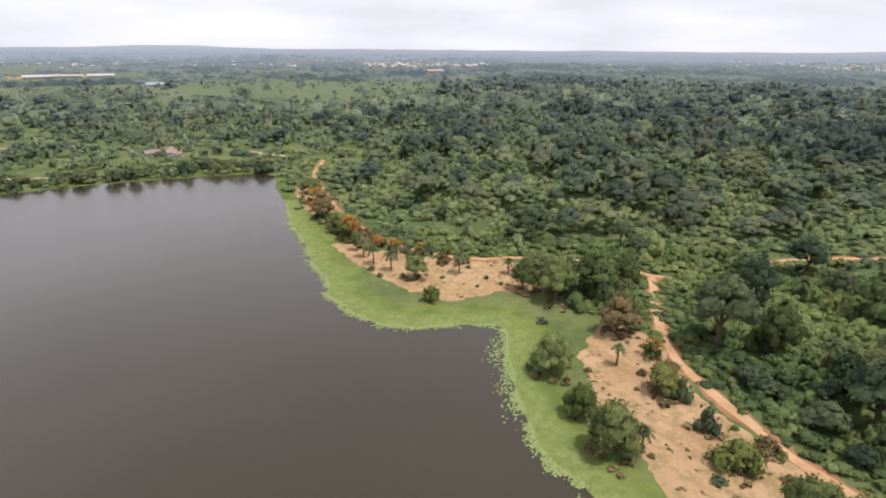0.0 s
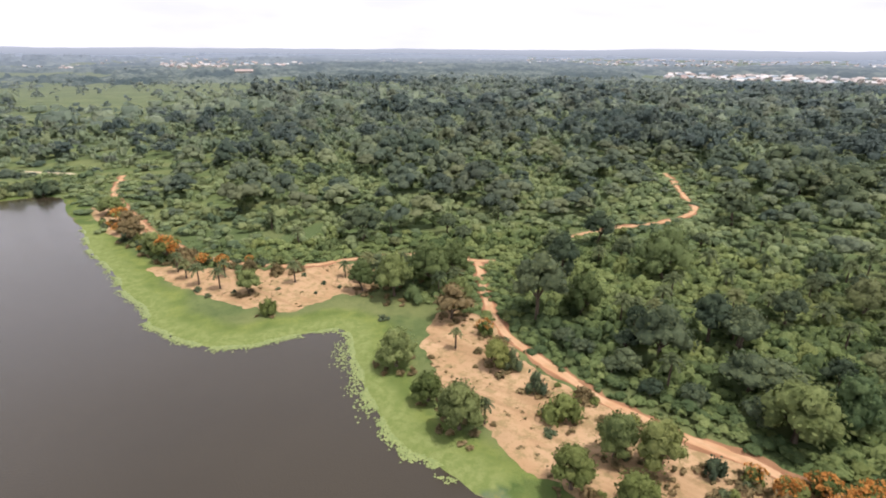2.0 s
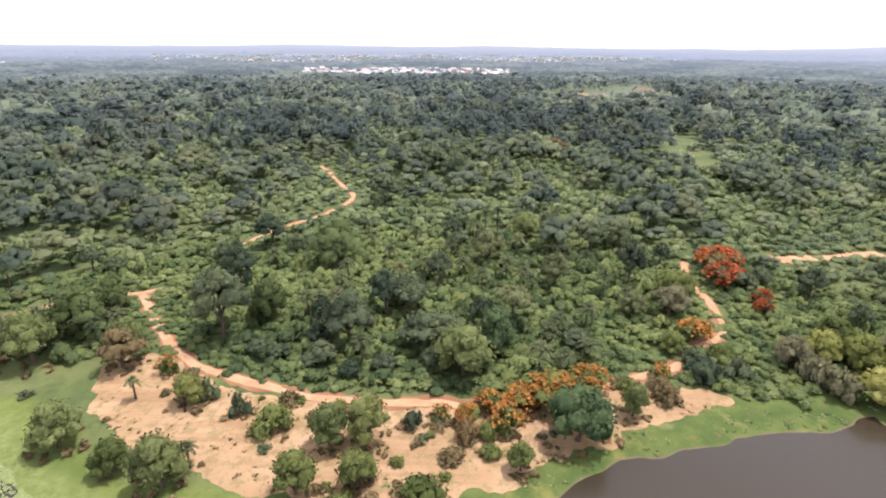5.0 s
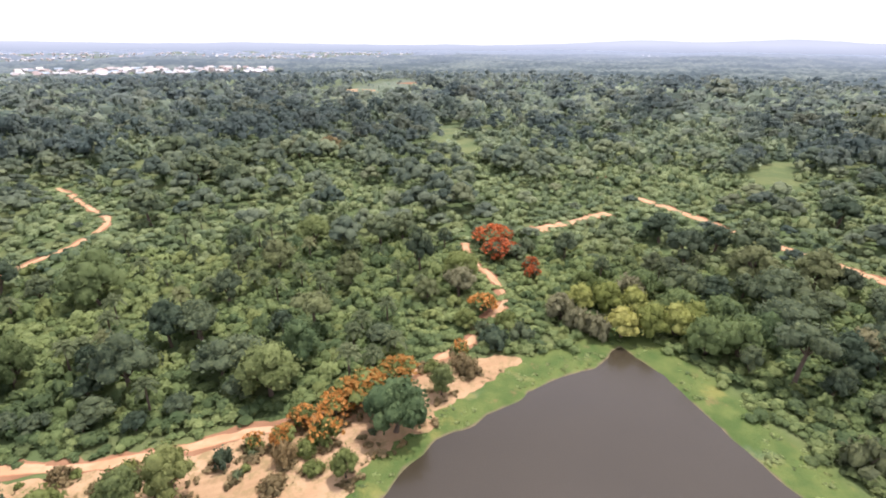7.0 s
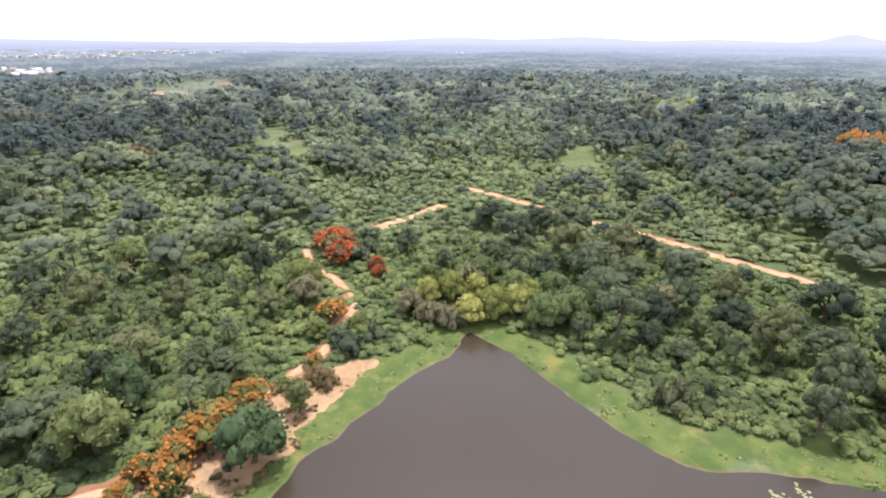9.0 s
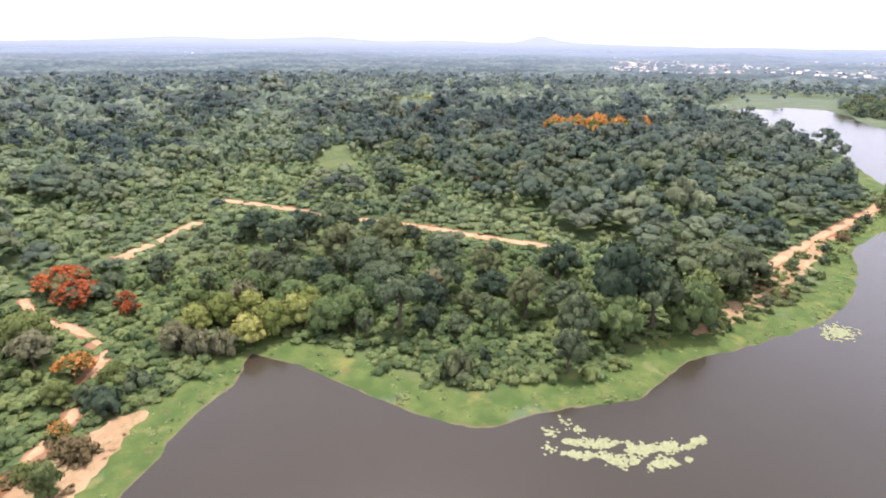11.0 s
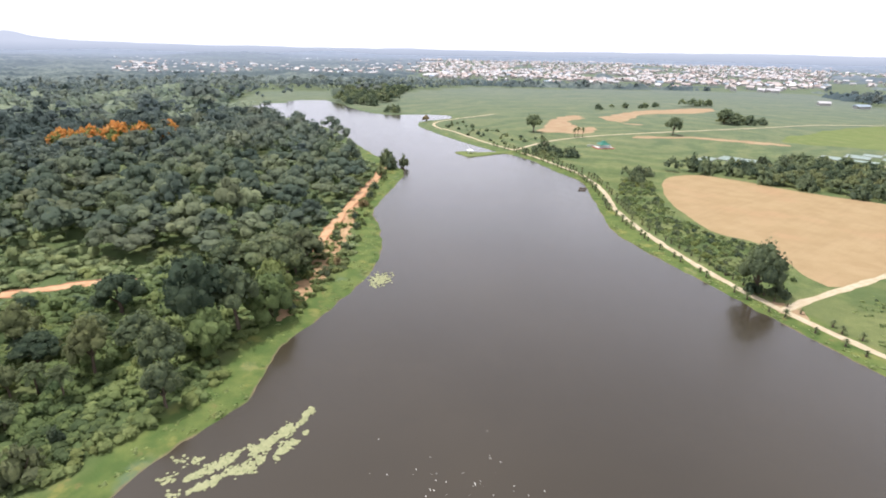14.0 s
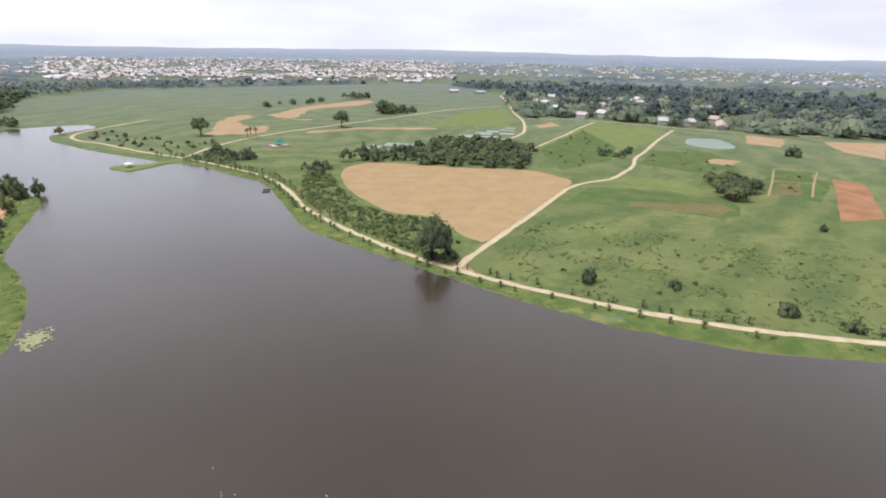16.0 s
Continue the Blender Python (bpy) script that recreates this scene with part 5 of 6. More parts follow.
def growth(p):
    """Chance of a plant, and how wooded it is, from 0 to 1."""
    d, az, r = shore_distance(p), bearing(p), np.hypot(p[:, 0], p[:, 1])
    patchy = field_noise(p, 55.0, 1.0) + 0.5 * field_noise(p, 17.0, 2.0)
    margin = 7.0 + 4 * field_noise(p, 14.0, 5.0)
    margin = np.where((p[:, 1] < -22) & (p[:, 1] > -120) & (p[:, 0] > 60), margin + 3.5, margin)
    margin = np.where((p[:, 1] < -120) & (p[:, 0] > 40), 11.0, margin)
    margin = np.where((p[:, 1] > 235) & (p[:, 0] < -70), 3.0, margin)
    chance = np.where(d < margin, 0.0, 1.0)
    wooded = np.clip(0.2 + 1.5 * patchy, 0, 1) * np.clip((d - 8) / 30, 0, 1)
    wooded = np.clip(wooded + 0.25 * ((r > 225) & (az > -82)) + 0.12 * (r > 300), 0, 1)
    headland = (p[:, 0] > 76) & (p[:, 1] < -150) & (p[:, 1] > -430) & (d > 13) & (p[:, 0] < 420)
    wooded = np.where(headland, np.maximum(wooded, 0.95), np.where((p[:, 0] < 150) & (p[:, 1] < -30) & (p[:, 1] > -150), wooded * 0.55, wooded))
    wooded = np.where(inside(p, np.array([(72, 88), (118, 26), (195, 32), (225, 105), (190, 150), (110, 140)], float)), wooded * 0.3, wooded)
    wooded = np.where(off_line(p, REGROWTH) < 26 + 40 * field_noise(p, 40.0, 31.0), wooded * 0.2, wooded)
    open_land = (az + 14 * field_noise(p, 120.0, 14.0) > np.where(r < 520, 5, -3)) & (r > 215)
    chance = np.where(open_land, chance * np.where((patchy > 0.08) | (d < 34), np.where(d < 34, 0.95, 0.8), 0.3), chance)
    chance = np.where((az > 46) & (az < 118), chance * 0.1, chance)
    if r.max() > 800:
        fields = field_noise(p, 330.0, 21.0) + 0.4 * field_noise(p, 110.0, 22.0) > 0.24
        chance = np.where(fields & (r > 600) & (az > -4), chance * 0.12, chance)
    town = ((az < -166) & (r > 1230) & (r < 3300)) | ((az > -75) & (az < -27) & ((r > 2200) | ((r > 1250) & (r < 1650) & (az > -62) & (az < -38))))
    chance = np.where(town, chance * 0.36, chance)
    chance = np.where(inside(p, MEADOW) | in_sight_lane(p), 0.0, chance)
    for i, area in enumerate(CLEARINGS[1:]):
        spot = inside(p, area)
        chance, wooded = np.where(spot, chance * (0.14 if 0 < i < 3 else 0.06), chance), np.where(spot, 0.0, wooded)
    for area in [*SANDS, CLEARINGS[0]]:
        box_ = (p > area.min(0) - 2).all(1) & (p < area.max(0) + 2).all(1)
        if box_.any():
            chance[box_] = np.where(inside(p[box_], area), 0.0, chance[box_])
    for f in FAR_FIELDS:
        chance = np.where(inside(p, np.array(f, float)), 0.0, chance)
    return chance, wooded, d


def lines_off(p, r0, r1):
    best = np.full(len(p), 99.0)
    for line in TRACKS + ROADS:
        near = line[(np.hypot(*line.T) > r0 - 30) & (np.hypot(*line.T) < r1 + 30)]
        if len(near) > 1 and np.linalg.norm(np.diff(near, axis=0), axis=1).max() < 30:
            best = np.minimum(best, off_line(p, near[::2]))
        elif len(near):
            best = np.minimum(best, np.sqrt(((p[:, None] - near[None]) ** 2).sum(-1)).min(1))
    return best


BANDS = [  # from, to, then spacing, lumps, leaf clumps and clump size of shrubs and of trees
    (40, 190, (3.4, 3, 56, 0.125), (8.6, 9, 0, 0)), (190, 360, (5.4, 2, 22, 0.17), (11.5, 8, 120, 0.095)), (360, 560, (8.4, 2, 18, 0.22), (14.5, 7, 76, 0.12)), (560, 820, (13.0, 1, 12, 0.3), (17.0, 5, 46, 0.17)),
    (820, 1200, None, (19.0, 3, 12, 0.26))]
# oil palms standing in the forest
palm_spots = scatter([(70, 92), (84, 60), (118, 34), (140, 30), (190, 50), (200, 120), (150, 150), (100, 140)], 14.5, 21)
palm_spots = np.concatenate([palm_spots, scatter([(40, 170), (-20, 185), (0, 215), (70, 200), (100, 175)], 15.0, 22), scatter([(100, -60), (130, -60), (200, -40), (160, -100), (100, -120)], 18.0, 23)])
off = lines_off(palm_spots, 0, 400)
palm_spots = palm_spots[(off > 9) & (rng.uniform(size=len(palm_spots)) < 0.5)]
palm_spots = np.concatenate([palm_spots, [(105, 84), (112, 92), (144, 111), (125, 71), (132, 61), (130, 81), (122, 90), (97, 101), (86, 98), (74, 71), (107, 41), (82, 98), (98, 33), (105, 30), (113, 41), (94, 37), (118, 36),
                                          (99, -80), (103, -109), (88, -102), (107, -81), (162, -37)]])
for x, y in palm_spots:
    palm(x, y, rng.uniform(6.0, 8.5), rng.uniform(3.2, 4.0), "oil palms of the forest", "oil palm rising from green forest undergrowth")

STANDING = LANDMARKS_A + LANDMARKS_B + LANDMARKS_C + EDGE_TREES + BLOOM_TREES + LAKESIDE_A + LAKESIDE_B + LAKESIDE_C + LAKESIDE_D
TAKEN = np.array([(x, y) for _, x, y, _, _ in STANDING], float)
TAKEN_R = np.array([r for *_, r, _ in STANDING], float)
TAKEN, TAKEN_R = np.concatenate([TAKEN, palm_spots]), np.concatenate([TAKEN_R, np.full(len(palm_spots), 3.6)])


def spots_in(r0, r1, gap, trees=True):
    """Uneven places all over a ring, and what grows there."""
    g = np.arange(-r1, r1, gap)
    gx, gy = np.meshgrid(g, g)
    gx = gx + (np.arange(len(g)) % 2 * 0.5 * gap)[:, None]
    p = np.stack([gx.ravel(), gy.ravel()], 1) + rng.uniform(-1, 1, (gx.size, 2)) * gap * (0.42 if r1 < 800 else 0.75)
    r, az = np.hypot(*p.T), bearing(p)
    r = r * rng.uniform(0.92, 1.08, len(r))
    p = p[(r >= r0) & (r < r1) & (az < 48) & (az > -244)]
    chance, wooded, d = growth(p)
    keep = rng.uniform(size=len(p)) < chance
    p, wooded, d = p[keep], wooded[keep], d[keep]
    off = lines_off(p, r0, r1) if r0 < 500 else np.full(len(p), 99.0)
    keep = off > np.where(p[:, 1] < -20, 3.4, 1.9)
    if r0 < 500:
        keep &= (np.sqrt(((p[:, None] - TAKEN[None]) ** 2).sum(-1)) > TAKEN_R[None] * (0.75 if trees else 0.3)).all(1)
    return p[keep], wooded[keep], d[keep], off[keep]


for b, (r0, r1, low, high) in enumerate(BANDS):
    gap, lumps, leaves, leaf = high
    p, wooded, d, off = spots_in(r0, r1, gap)
    far = b > 3
    keep = (rng.uniform(size=len(p)) < (0.9 if far else 0.07 + 0.85 * wooded)) & ((d > 14) | far) & (off > np.where((p[:, 1] < -150) & (p[:, 0] < 420), 4.5, 7.5))
    p, wooded, d, off = p[keep], wooded[keep], d[keep], off[keep]
    m = len(p)
    radius = gap * rng.uniform(0.4, 0.82, m) * (0.8 + 0.35 * wooded)
    height = radius * rng.uniform(1.1, 1.75, m) + rng.uniform(1.0, 3.5, m)
    if far:
        radius, height = gap * rng.uniform(0.35, 0.75, m), rng.uniform(7, 16, m)
    height = np.minimum(height, np.where(off < 60, 1.5 + np.where((p[:, 1] < -150) & (p[:, 0] < 420), 1.6, 0.4) * (off - 2.4), 99))
    radius = np.minimum(radius, height * 0.75)
    tone = rng.uniform(-0.2, 0.42, m) - 0.1 * wooded + (rng.uniform(size=m) < 0.15) * 0.4
    if b > 1:
        tone += 0.75 * field_noise(p, 150.0, 9.0) + (0.7 * field_noise(p, 420.0, 11.0) + 0.5 * field_noise(p, 1100.0, 23.0) if far else 0)
    tone += 0.5 * (off_line(p, REGROWTH) < 34)
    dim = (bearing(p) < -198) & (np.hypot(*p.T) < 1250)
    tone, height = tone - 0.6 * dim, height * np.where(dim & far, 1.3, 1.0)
    grown = 1 + (rng.uniform(size=m) < 0.14) * (off > 20) * rng.uniform(0.25, 0.7, m)
    radius, height = np.minimum(radius * grown, (99, 8.0, 10.5, 99, 99)[b]), height * np.sqrt(grown)
    open_land = (bearing(p) > 0) & (np.hypot(*p.T) > 330)
    radius, height, tone = radius * np.where(open_land, 0.68, 1.0), height * np.where(open_land, 0.66, 1.0), tone + 0.1 * open_land
    turn = rng.uniform(0, 6.28, m)
    rows = []
    if b == 0:
        for (x, y), rad, h, t in zip(p, radius, height, turn):
            plant("tall" if rng.uniform() < 0.35 else "broad", x, y, rad, h, t, "trees rising from the forest", "dark green tree rising above dense undergrowth")
    else:
        shapes = []
        for k in range(5):
            v, q, t, nrm = crown(100 * b + k, lumps, 2 if b == 1 else 1, leaves, leaf, "flat" if k == 0 else "round", True, 0.86)
            shapes.append((v * (1, 1, 0.72) + (0, 0, 0.28) if not far else v, q, t, nrm))
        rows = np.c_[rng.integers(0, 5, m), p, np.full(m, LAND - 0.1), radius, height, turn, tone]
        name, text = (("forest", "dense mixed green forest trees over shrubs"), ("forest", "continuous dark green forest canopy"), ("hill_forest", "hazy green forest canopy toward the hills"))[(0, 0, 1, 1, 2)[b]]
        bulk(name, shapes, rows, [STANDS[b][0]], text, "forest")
    if low is None:
        continue
    trees, tree_r = p, radius
    gap, lumps, leaves, leaf = low
    p, wooded, d, off = spots_in(r0, r1, gap, False)
    keep = np.ones(len(p), bool)
    if len(trees):
        for i in range(0, len(p), 800):
            keep[i:i + 800] = (((p[i:i + 800, None] - trees[None]) ** 2).sum(-1) > (tree_r[None] * 0.55) ** 2).all(1)
    p, wooded, d, off = p[keep], wooded[keep], d[keep], off[keep]
    m = len(p)
    radius = gap * rng.uniform(0.7, 1.35, m) * (1.0 if b == 0 else 0.85)
    height = radius * rng.uniform(0.4, 0.95, m) + (rng.uniform(size=m) < 0.25) * rng.uniform(0.3, 0.8, m) * radius
    height = np.minimum(height, np.where(off < 60, 0.9 + 0.42 * (off - 1.9), 99))
    height = np.where(d < 22, np.minimum(height, rng.uniform(1.2, 3.2, m)), height)
    tone = rng.uniform(0.2, 0.95, m) - 0.25 * wooded + 0.6 * field_noise(p, 45.0, 12.0)
    shapes = [crown(100 * b + 10 + k, lumps, 2 if b < 2 else 1, leaves, leaf, "shrub", True, 0.88, 0.4) for k in range(5)]
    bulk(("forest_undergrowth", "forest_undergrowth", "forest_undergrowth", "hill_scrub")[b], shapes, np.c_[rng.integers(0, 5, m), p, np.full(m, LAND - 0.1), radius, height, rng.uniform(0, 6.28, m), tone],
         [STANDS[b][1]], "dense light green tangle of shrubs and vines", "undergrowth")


def make_far_woods():
    """Woods of the far country: a billowing canopy over the plain and its low ridges, open over fields and towns."""
    n = 1260
    radii = 1130 * 1.014 ** np.arange(96)
    radii = radii[radii < 4250]
    ang = np.arange(n) * 2 * np.pi / n
    i, j = np.meshgrid(np.arange(len(radii)), np.arange(n), indexing="ij")
    r = radii[i] * (1 + rng.uniform(-0.005, 0.005, i.shape))
    a = ang[j] + rng.uniform(-0.4, 0.4, i.shape) * 2 * np.pi / n
    xy = np.stack([r * np.cos(a), r * np.sin(a)], -1).reshape(-1, 2)
    r = r.ravel()
    chance = growth(xy)[0]
    open_ = field_noise(xy, 210.0, 31.0) + 0.6 * field_noise(xy, 75.0, 32.0)
    cover = np.clip((open_ + 1.5 * (chance - 0.5) + 0.25) / 0.5, 0, 1)
    crowns = 8 + 4.5 * field_noise(xy, 26.0, 33.0) + rng.uniform(-3.6, 3.6, len(r))
    cells = np.linspace(-4500, 4500, 181)
    homes = np.histogram2d(*np.concatenate([town, *near_homes]).T, bins=(cells, cells))[0]
    homes = sum(np.roll(homes, (u, w), (0, 1)) for u in (-1, 0, 1) for w in (-1, 0, 1))[np.searchsorted(cells, xy[:, 0]) - 1, np.searchsorted(cells, xy[:, 1]) - 1]
    cover = np.where(np.arange(len(r)) < n, 0, cover)
    cover, crowns = cover / (1 + 0.12 * homes), crowns / (1 + 0.06 * homes)
    ridge = 26 * np.clip(field_noise(xy, 640.0, 34.0) + 0.1, 0, 1) * np.clip((r - 1300) / 900, 0, 1)
    z = LAND - 1.5 + cover * (crowns + ridge)
    k, m = np.meshgrid(np.arange(len(radii) - 1), np.arange(n), indexing="ij")
    p, q = k * n + m, k * n + (m + 1) % n
    me = build_mesh("distant_woods", np.c_[xy, z], np.stack([p, p + n, q + n, q], -1).reshape(-1, 4), [HAZED_WOODS])
    # share of haze in the canopy colour, rising with distance
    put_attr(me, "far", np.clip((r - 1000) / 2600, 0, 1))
    tagged(new("distant_woods", me), "woods of the far country with haze blue in their colour, broken by fields", "forest", kind="stuff")


# brown brush under the sandy trees, scrub on the cape, tufts in meadow and marsh
def low_growth(name, spots, size, tone, leafage, label, category, lumps=2, leaves=26, leaf=0.26, flat=(0.5, 1.0)):
    n = len(spots)
    k = rng.uniform(*size, n)
    rows = np.c_[rng.integers(0, 4, n), spots, np.full(n, LAND - 0.05), k, k * rng.uniform(*flat, n), rng.uniform(0, 6.28, n), rng.uniform(*tone, n)]
    bulk(name, [crown(500 + i + lumps, lumps, 1, leaves, leaf, "shrub", True, 0.8) for i in range(4)], rows, [leafage], label, category)


brush = []
for _, x, y, radius, height in LAKESIDE_A + LAKESIDE_B + LAKESIDE_C + LAKESIDE_D:
    n = int(3 + radius * 2)
    a = rng.uniform(0, 6.28, n)
    brush.append(np.stack([x + radius * rng.uniform(0.3, 1.15, n) * np.cos(a), y + radius * rng.uniform(0.3, 1.15, n) * np.sin(a)], 1))
low_growth("dry_brush", np.concatenate(brush), (0.6, 1.9), (0.0, 0.9), LEAF_DRY, "brown dry brush under the lakeside trees", "brush")
cape = scatter([(70, -124), (79, -140), (86, -165), (87, -190), (89, -205), (94, -247), (99, -300), (96, -300), (88, -250), (80, -222), (73, -192), (70, -170), (68, -145)], 3.4, 31)
cape = cape[lines_off(cape, 0, 400) > 2.2]
cape = cape[rng.uniform(size=len(cape)) < 0.8]
low_growth("cape_scrub", cape, (0.9, 2.6), (0.0, 0.7), LEAF_OLIVE, "shrubs and low trees on the sandy cape", "scrub", 3, 44, 0.22, (0.7, 1.3))
tufts = np.concatenate([scatter(SLOPE, 2.1, 32), scatter(BAND, 2.2, 33), scatter(SPIT, 5.0, 34)])
tufts = tufts[(field_noise(tufts, 16.0, 3.0) + 0.6 * field_noise(tufts, 5.0, 4.0) > 0.02) & (lines_off(tufts, 0, 800) > 2.6)]
tufts = tufts[shore_distance(tufts) > 4]
hedge = scatter(BAND, 2.2, 36)
hedge = hedge[(lines_off(hedge, 0, 800) > 3.2) & (field_noise(hedge, 11.0, 5.0) > -0.05)]
low_growth("hedge_scrub", hedge, (0.7, 2.0), (0.0, 0.9), LEAF_VINE, "ragged green scrub between lake road and field", "scrub", 2, 34, 0.24, (0.6, 1.1))
low_growth("meadow_tufts", tufts, (0.25, 0.85), (0.0, 1.0), LEAF_VINE, "low tufts and weeds scattered over the meadow", "tufts", 1, 8, 0.5, (0.3, 0.7))
ring = LAKE[(LAKE[:, 0] < 140) & (LAKE[:, 1] > -330) & (LAKE[:, 0] > -90)]
reeds = ring[rng.integers(0, len(ring), 4200)] + rng.normal(size=(4200, 2)) * 5.5
rd = shore_distance(reeds)
reeds = reeds[~((reeds[:, 1] > 50) & (reeds[:, 0] < 46)) & (rd > 0.8) & (rd < 13) & (field_noise(reeds, 9.0, 7.0) > -0.1) & (reeds[:, 0] > -90)]
low_growth("shore_grass", reeds, (0.3, 0.8), (0.5, 1.3), LEAF_VINE, "lush green waterside grass in tufts", "grass", 1, 9, 0.4, (0.1, 0.22))
verge = []
for line in TRACKS:
    for _ in range(5):
        along = line[rng.uniform(size=len(line)) < 0.8]
        verge.append(along + unit(rng.normal(size=along.shape)) * rng.uniform(2.0, 7.0, (len(along), 1)))
verge = np.concatenate(verge)
verge = verge[(lines_off(verge, 0, 700) > 2.9) & ~inside(verge, np.array(SAND_MAIN, float)) & ~inside(verge, np.array(SAND_WEST, float)) & ~inside(verge, np.array(SAND_CAPE, float)) & ~inside(verge, np.array(SAND_TIP, float))]
low_growth("verge_scrub", verge, (0.6, 1.3), (0.1, 1.0), LEAF_VINE, "low green scrub crowding the forest tracks", "scrub", 2, 30, 0.2, (0.35, 0.75))
sandy = np.concatenate([scatter(p, 1.7, 35 + i) for i, p in enumerate((SAND_WEST, SAND_MAIN, SAND_TIP))])
sandy = sandy[(field_noise(sandy, 7.0, 5.0) + 0.5 * field_noise(sandy, 2.5, 6.0) > 0.16)]
low_growth("dry_grass", sandy, (0.2, 0.6), (0.2, 1.2), LEAF_DRY, "dry grass tufts on bare sand", "grass", 1, 8, 0.5, (0.25, 0.6))

# ---- floating plants ----
def floating(name, spots, sizes, material, label, category):
    n, k = len(spots), 7
    a = np.arange(k) * 2 * np.pi / k
    turn = rng.uniform(0, 6.28, n)
    rad = sizes[:, None] * rng.uniform(0.75, 1.1, (n, k))
    x = spots[:, :1] + rad * np.cos(a + turn[:, None])
    y = spots[:, 1:] + rad * np.sin(a + turn[:, None])
    z = np.repeat(LEVEL + rng.uniform(0.02, 0.09, n)[:, None], k, 1)
    me = build_mesh(name, np.stack([x, y, z], -1).reshape(-1, 3), np.arange(n * k).reshape(n, k), [material], smooth=False)
    tagged(new(name, me), label, category, kind="stuff")


edge = LAKE[(LAKE[:, 1] > 62) & (LAKE[:, 1] < 225) & (LAKE[:, 0] < 30) & (LAKE[:, 0] > -85)]
spots = edge[rng.integers(0, len(edge), 12000)] + rng.normal(size=(12000, 2)) * 0.75
dense = field_noise(spots, 5.0, 8.0)
spots = spots[dense > -0.25]
extra = np.array([(13, 108), (12, 103), (14, 96), (13, 92), (14, 86)])
spots = np.concatenate([spots, extra[rng.integers(0, 5, 420)] + rng.normal(size=(420, 2)) * (1.3, 2.2)])
floating("lily_pads", spots, rng.uniform(0.12, 0.32, len(spots)), PAD, "ragged pale green mat of floating lily pads", "lily pads")
lane = []
for line in ([(61, -66), (56, -72), (51, -78), (48, -85), (47, -91)], [(58, -64), (53, -70), (48, -76), (45, -83)]):
    s = spline(line, step=0.4)
    w = np.sin(np.linspace(0.25, 2.9, len(s)))[:, None]
    for _ in range(14):
        lane.append(s + rng.normal(size=s.shape) * 0.85 * w)
lane.append(np.array([(63, -66), (65, -70), (62, -71), (64, -66), (60, -63)])[rng.integers(0, 5, 90)] + rng.normal(size=(90, 2)) * 0.9)
lane = np.concatenate(lane)
lane = lane[field_noise(lane, 2.5, 4.0) > -0.22]
floating("lily_raft", lane, rng.uniform(0.18, 0.42, len(lane)), RAFT, "drifting pale yellow-green raft of water plants", "lily pads")
small = np.array([54.0, -158.0]) + rng.normal(size=(260, 2)) * (1.6, 2.6)
floating("lily_raft", small, rng.uniform(0.25, 0.55, len(small)), RAFT, "small pale raft of water plants off the cape", "lily pads")
fleck = np.array([12.0, -74.0]) + rng.normal(size=(70, 2)) * (9.0, 6.0)
floating("floating_flecks", fleck, rng.uniform(0.06, 0.17, len(fleck)), FLECK, "small pale bits drifting on the lake", "flotsam")


# ---- buildings ----
def house_shapes():
    """Walls and a gabled roof, for a house one metre long, wide and high."""
    wall = bmesh.new()
    box(1, 1, 0.62, bm=wall)
    roof = bmesh.new()
    v = [roof.verts.new(c) for c in ((-0.56, -0.58, 0.58), (0.56, -0.58, 0.58), (0.56, 0, 1.0), (-0.56, 0, 1.0), (-0.56, 0.58, 0.58), (0.56, 0.58, 0.58))]
    for f in ((0, 1, 2, 3), (3, 2, 5, 4), (0, 3, 4), (1, 5, 2), (0, 4, 5, 1)):
        roof.faces.new([v[i] for i in f])
    return wall, roof


HOUSES = []


def house(x, y, long, wide, high, turn, group="houses of the town", label="small town house with a sheet-metal gable roof", rusty=False):
    if not HOUSES:
        for bm, m, n in zip(house_shapes(), (WALL, TOWN_ROOF), ("wall", "roof")):
            me = bpy.data.meshes.new(n)
            bm.to_mesh(me)
            bm.free()
            me.materials.append(m)
            HOUSES.append(me)
    root = tagged(new("house"), label, "house", group)
    for n, me in zip(("wall", "roof"), HOUSES):
        if rusty and n == "roof":
            me = me.copy()
            me.materials[0] = RUSTY_ROOF
        new(n, me).parent = root
    root.matrix_basis = Matrix.LocRotScale((x, y, LAND), Euler((0, 0, turn)), (long, wide, high))


for p in near_homes:
    for x, y in p:
        if not inside(np.array([[x, y]]), MEADOW)[0]:
            house(x, y, rng.uniform(9, 16), rng.uniform(7, 10), rng.uniform(6, 9.5), rng.uniform(0, 3.14))
for x, y, l, w, h in ((-181, 330, 8, 5, 4.2), (-171, 334, 6, 5, 3.8), (-176, 340, 7, 5, 4.4), (-164, 329, 5, 4, 3.6), (-812, 1128, 60, 20, 8), (-775, 1150, 50, 18, 8), (-730, 1190, 45, 18, 8), (-479, 921, 24, 12, 8), (-25, 1527, 40, 16, 10), (-500, -437, 46, 10, 6),
                      (-545, -640, 26, 12, 8), (-430, -900, 20, 10, 6), (-395, -935, 16, 9, 6)):
    house(x, y, l, w, h, rng.uniform(0, 0.8), "single buildings in the country", "long pale building with a light sheet-metal roof" if l > 9 else "small pale house with a rusty sheet-metal roof", l < 9)
wv = np.array([(sx, sy, sz) for sz in (0, 0.62) for sx, sy in ((-0.5, -0.5), (0.5, -0.5), (0.5, 0.5), (-0.5, 0.5))])
wq = np.array([(0, 1, 5, 4), (1, 2, 6, 5), (2, 3, 7, 6), (3, 0, 4, 7)])
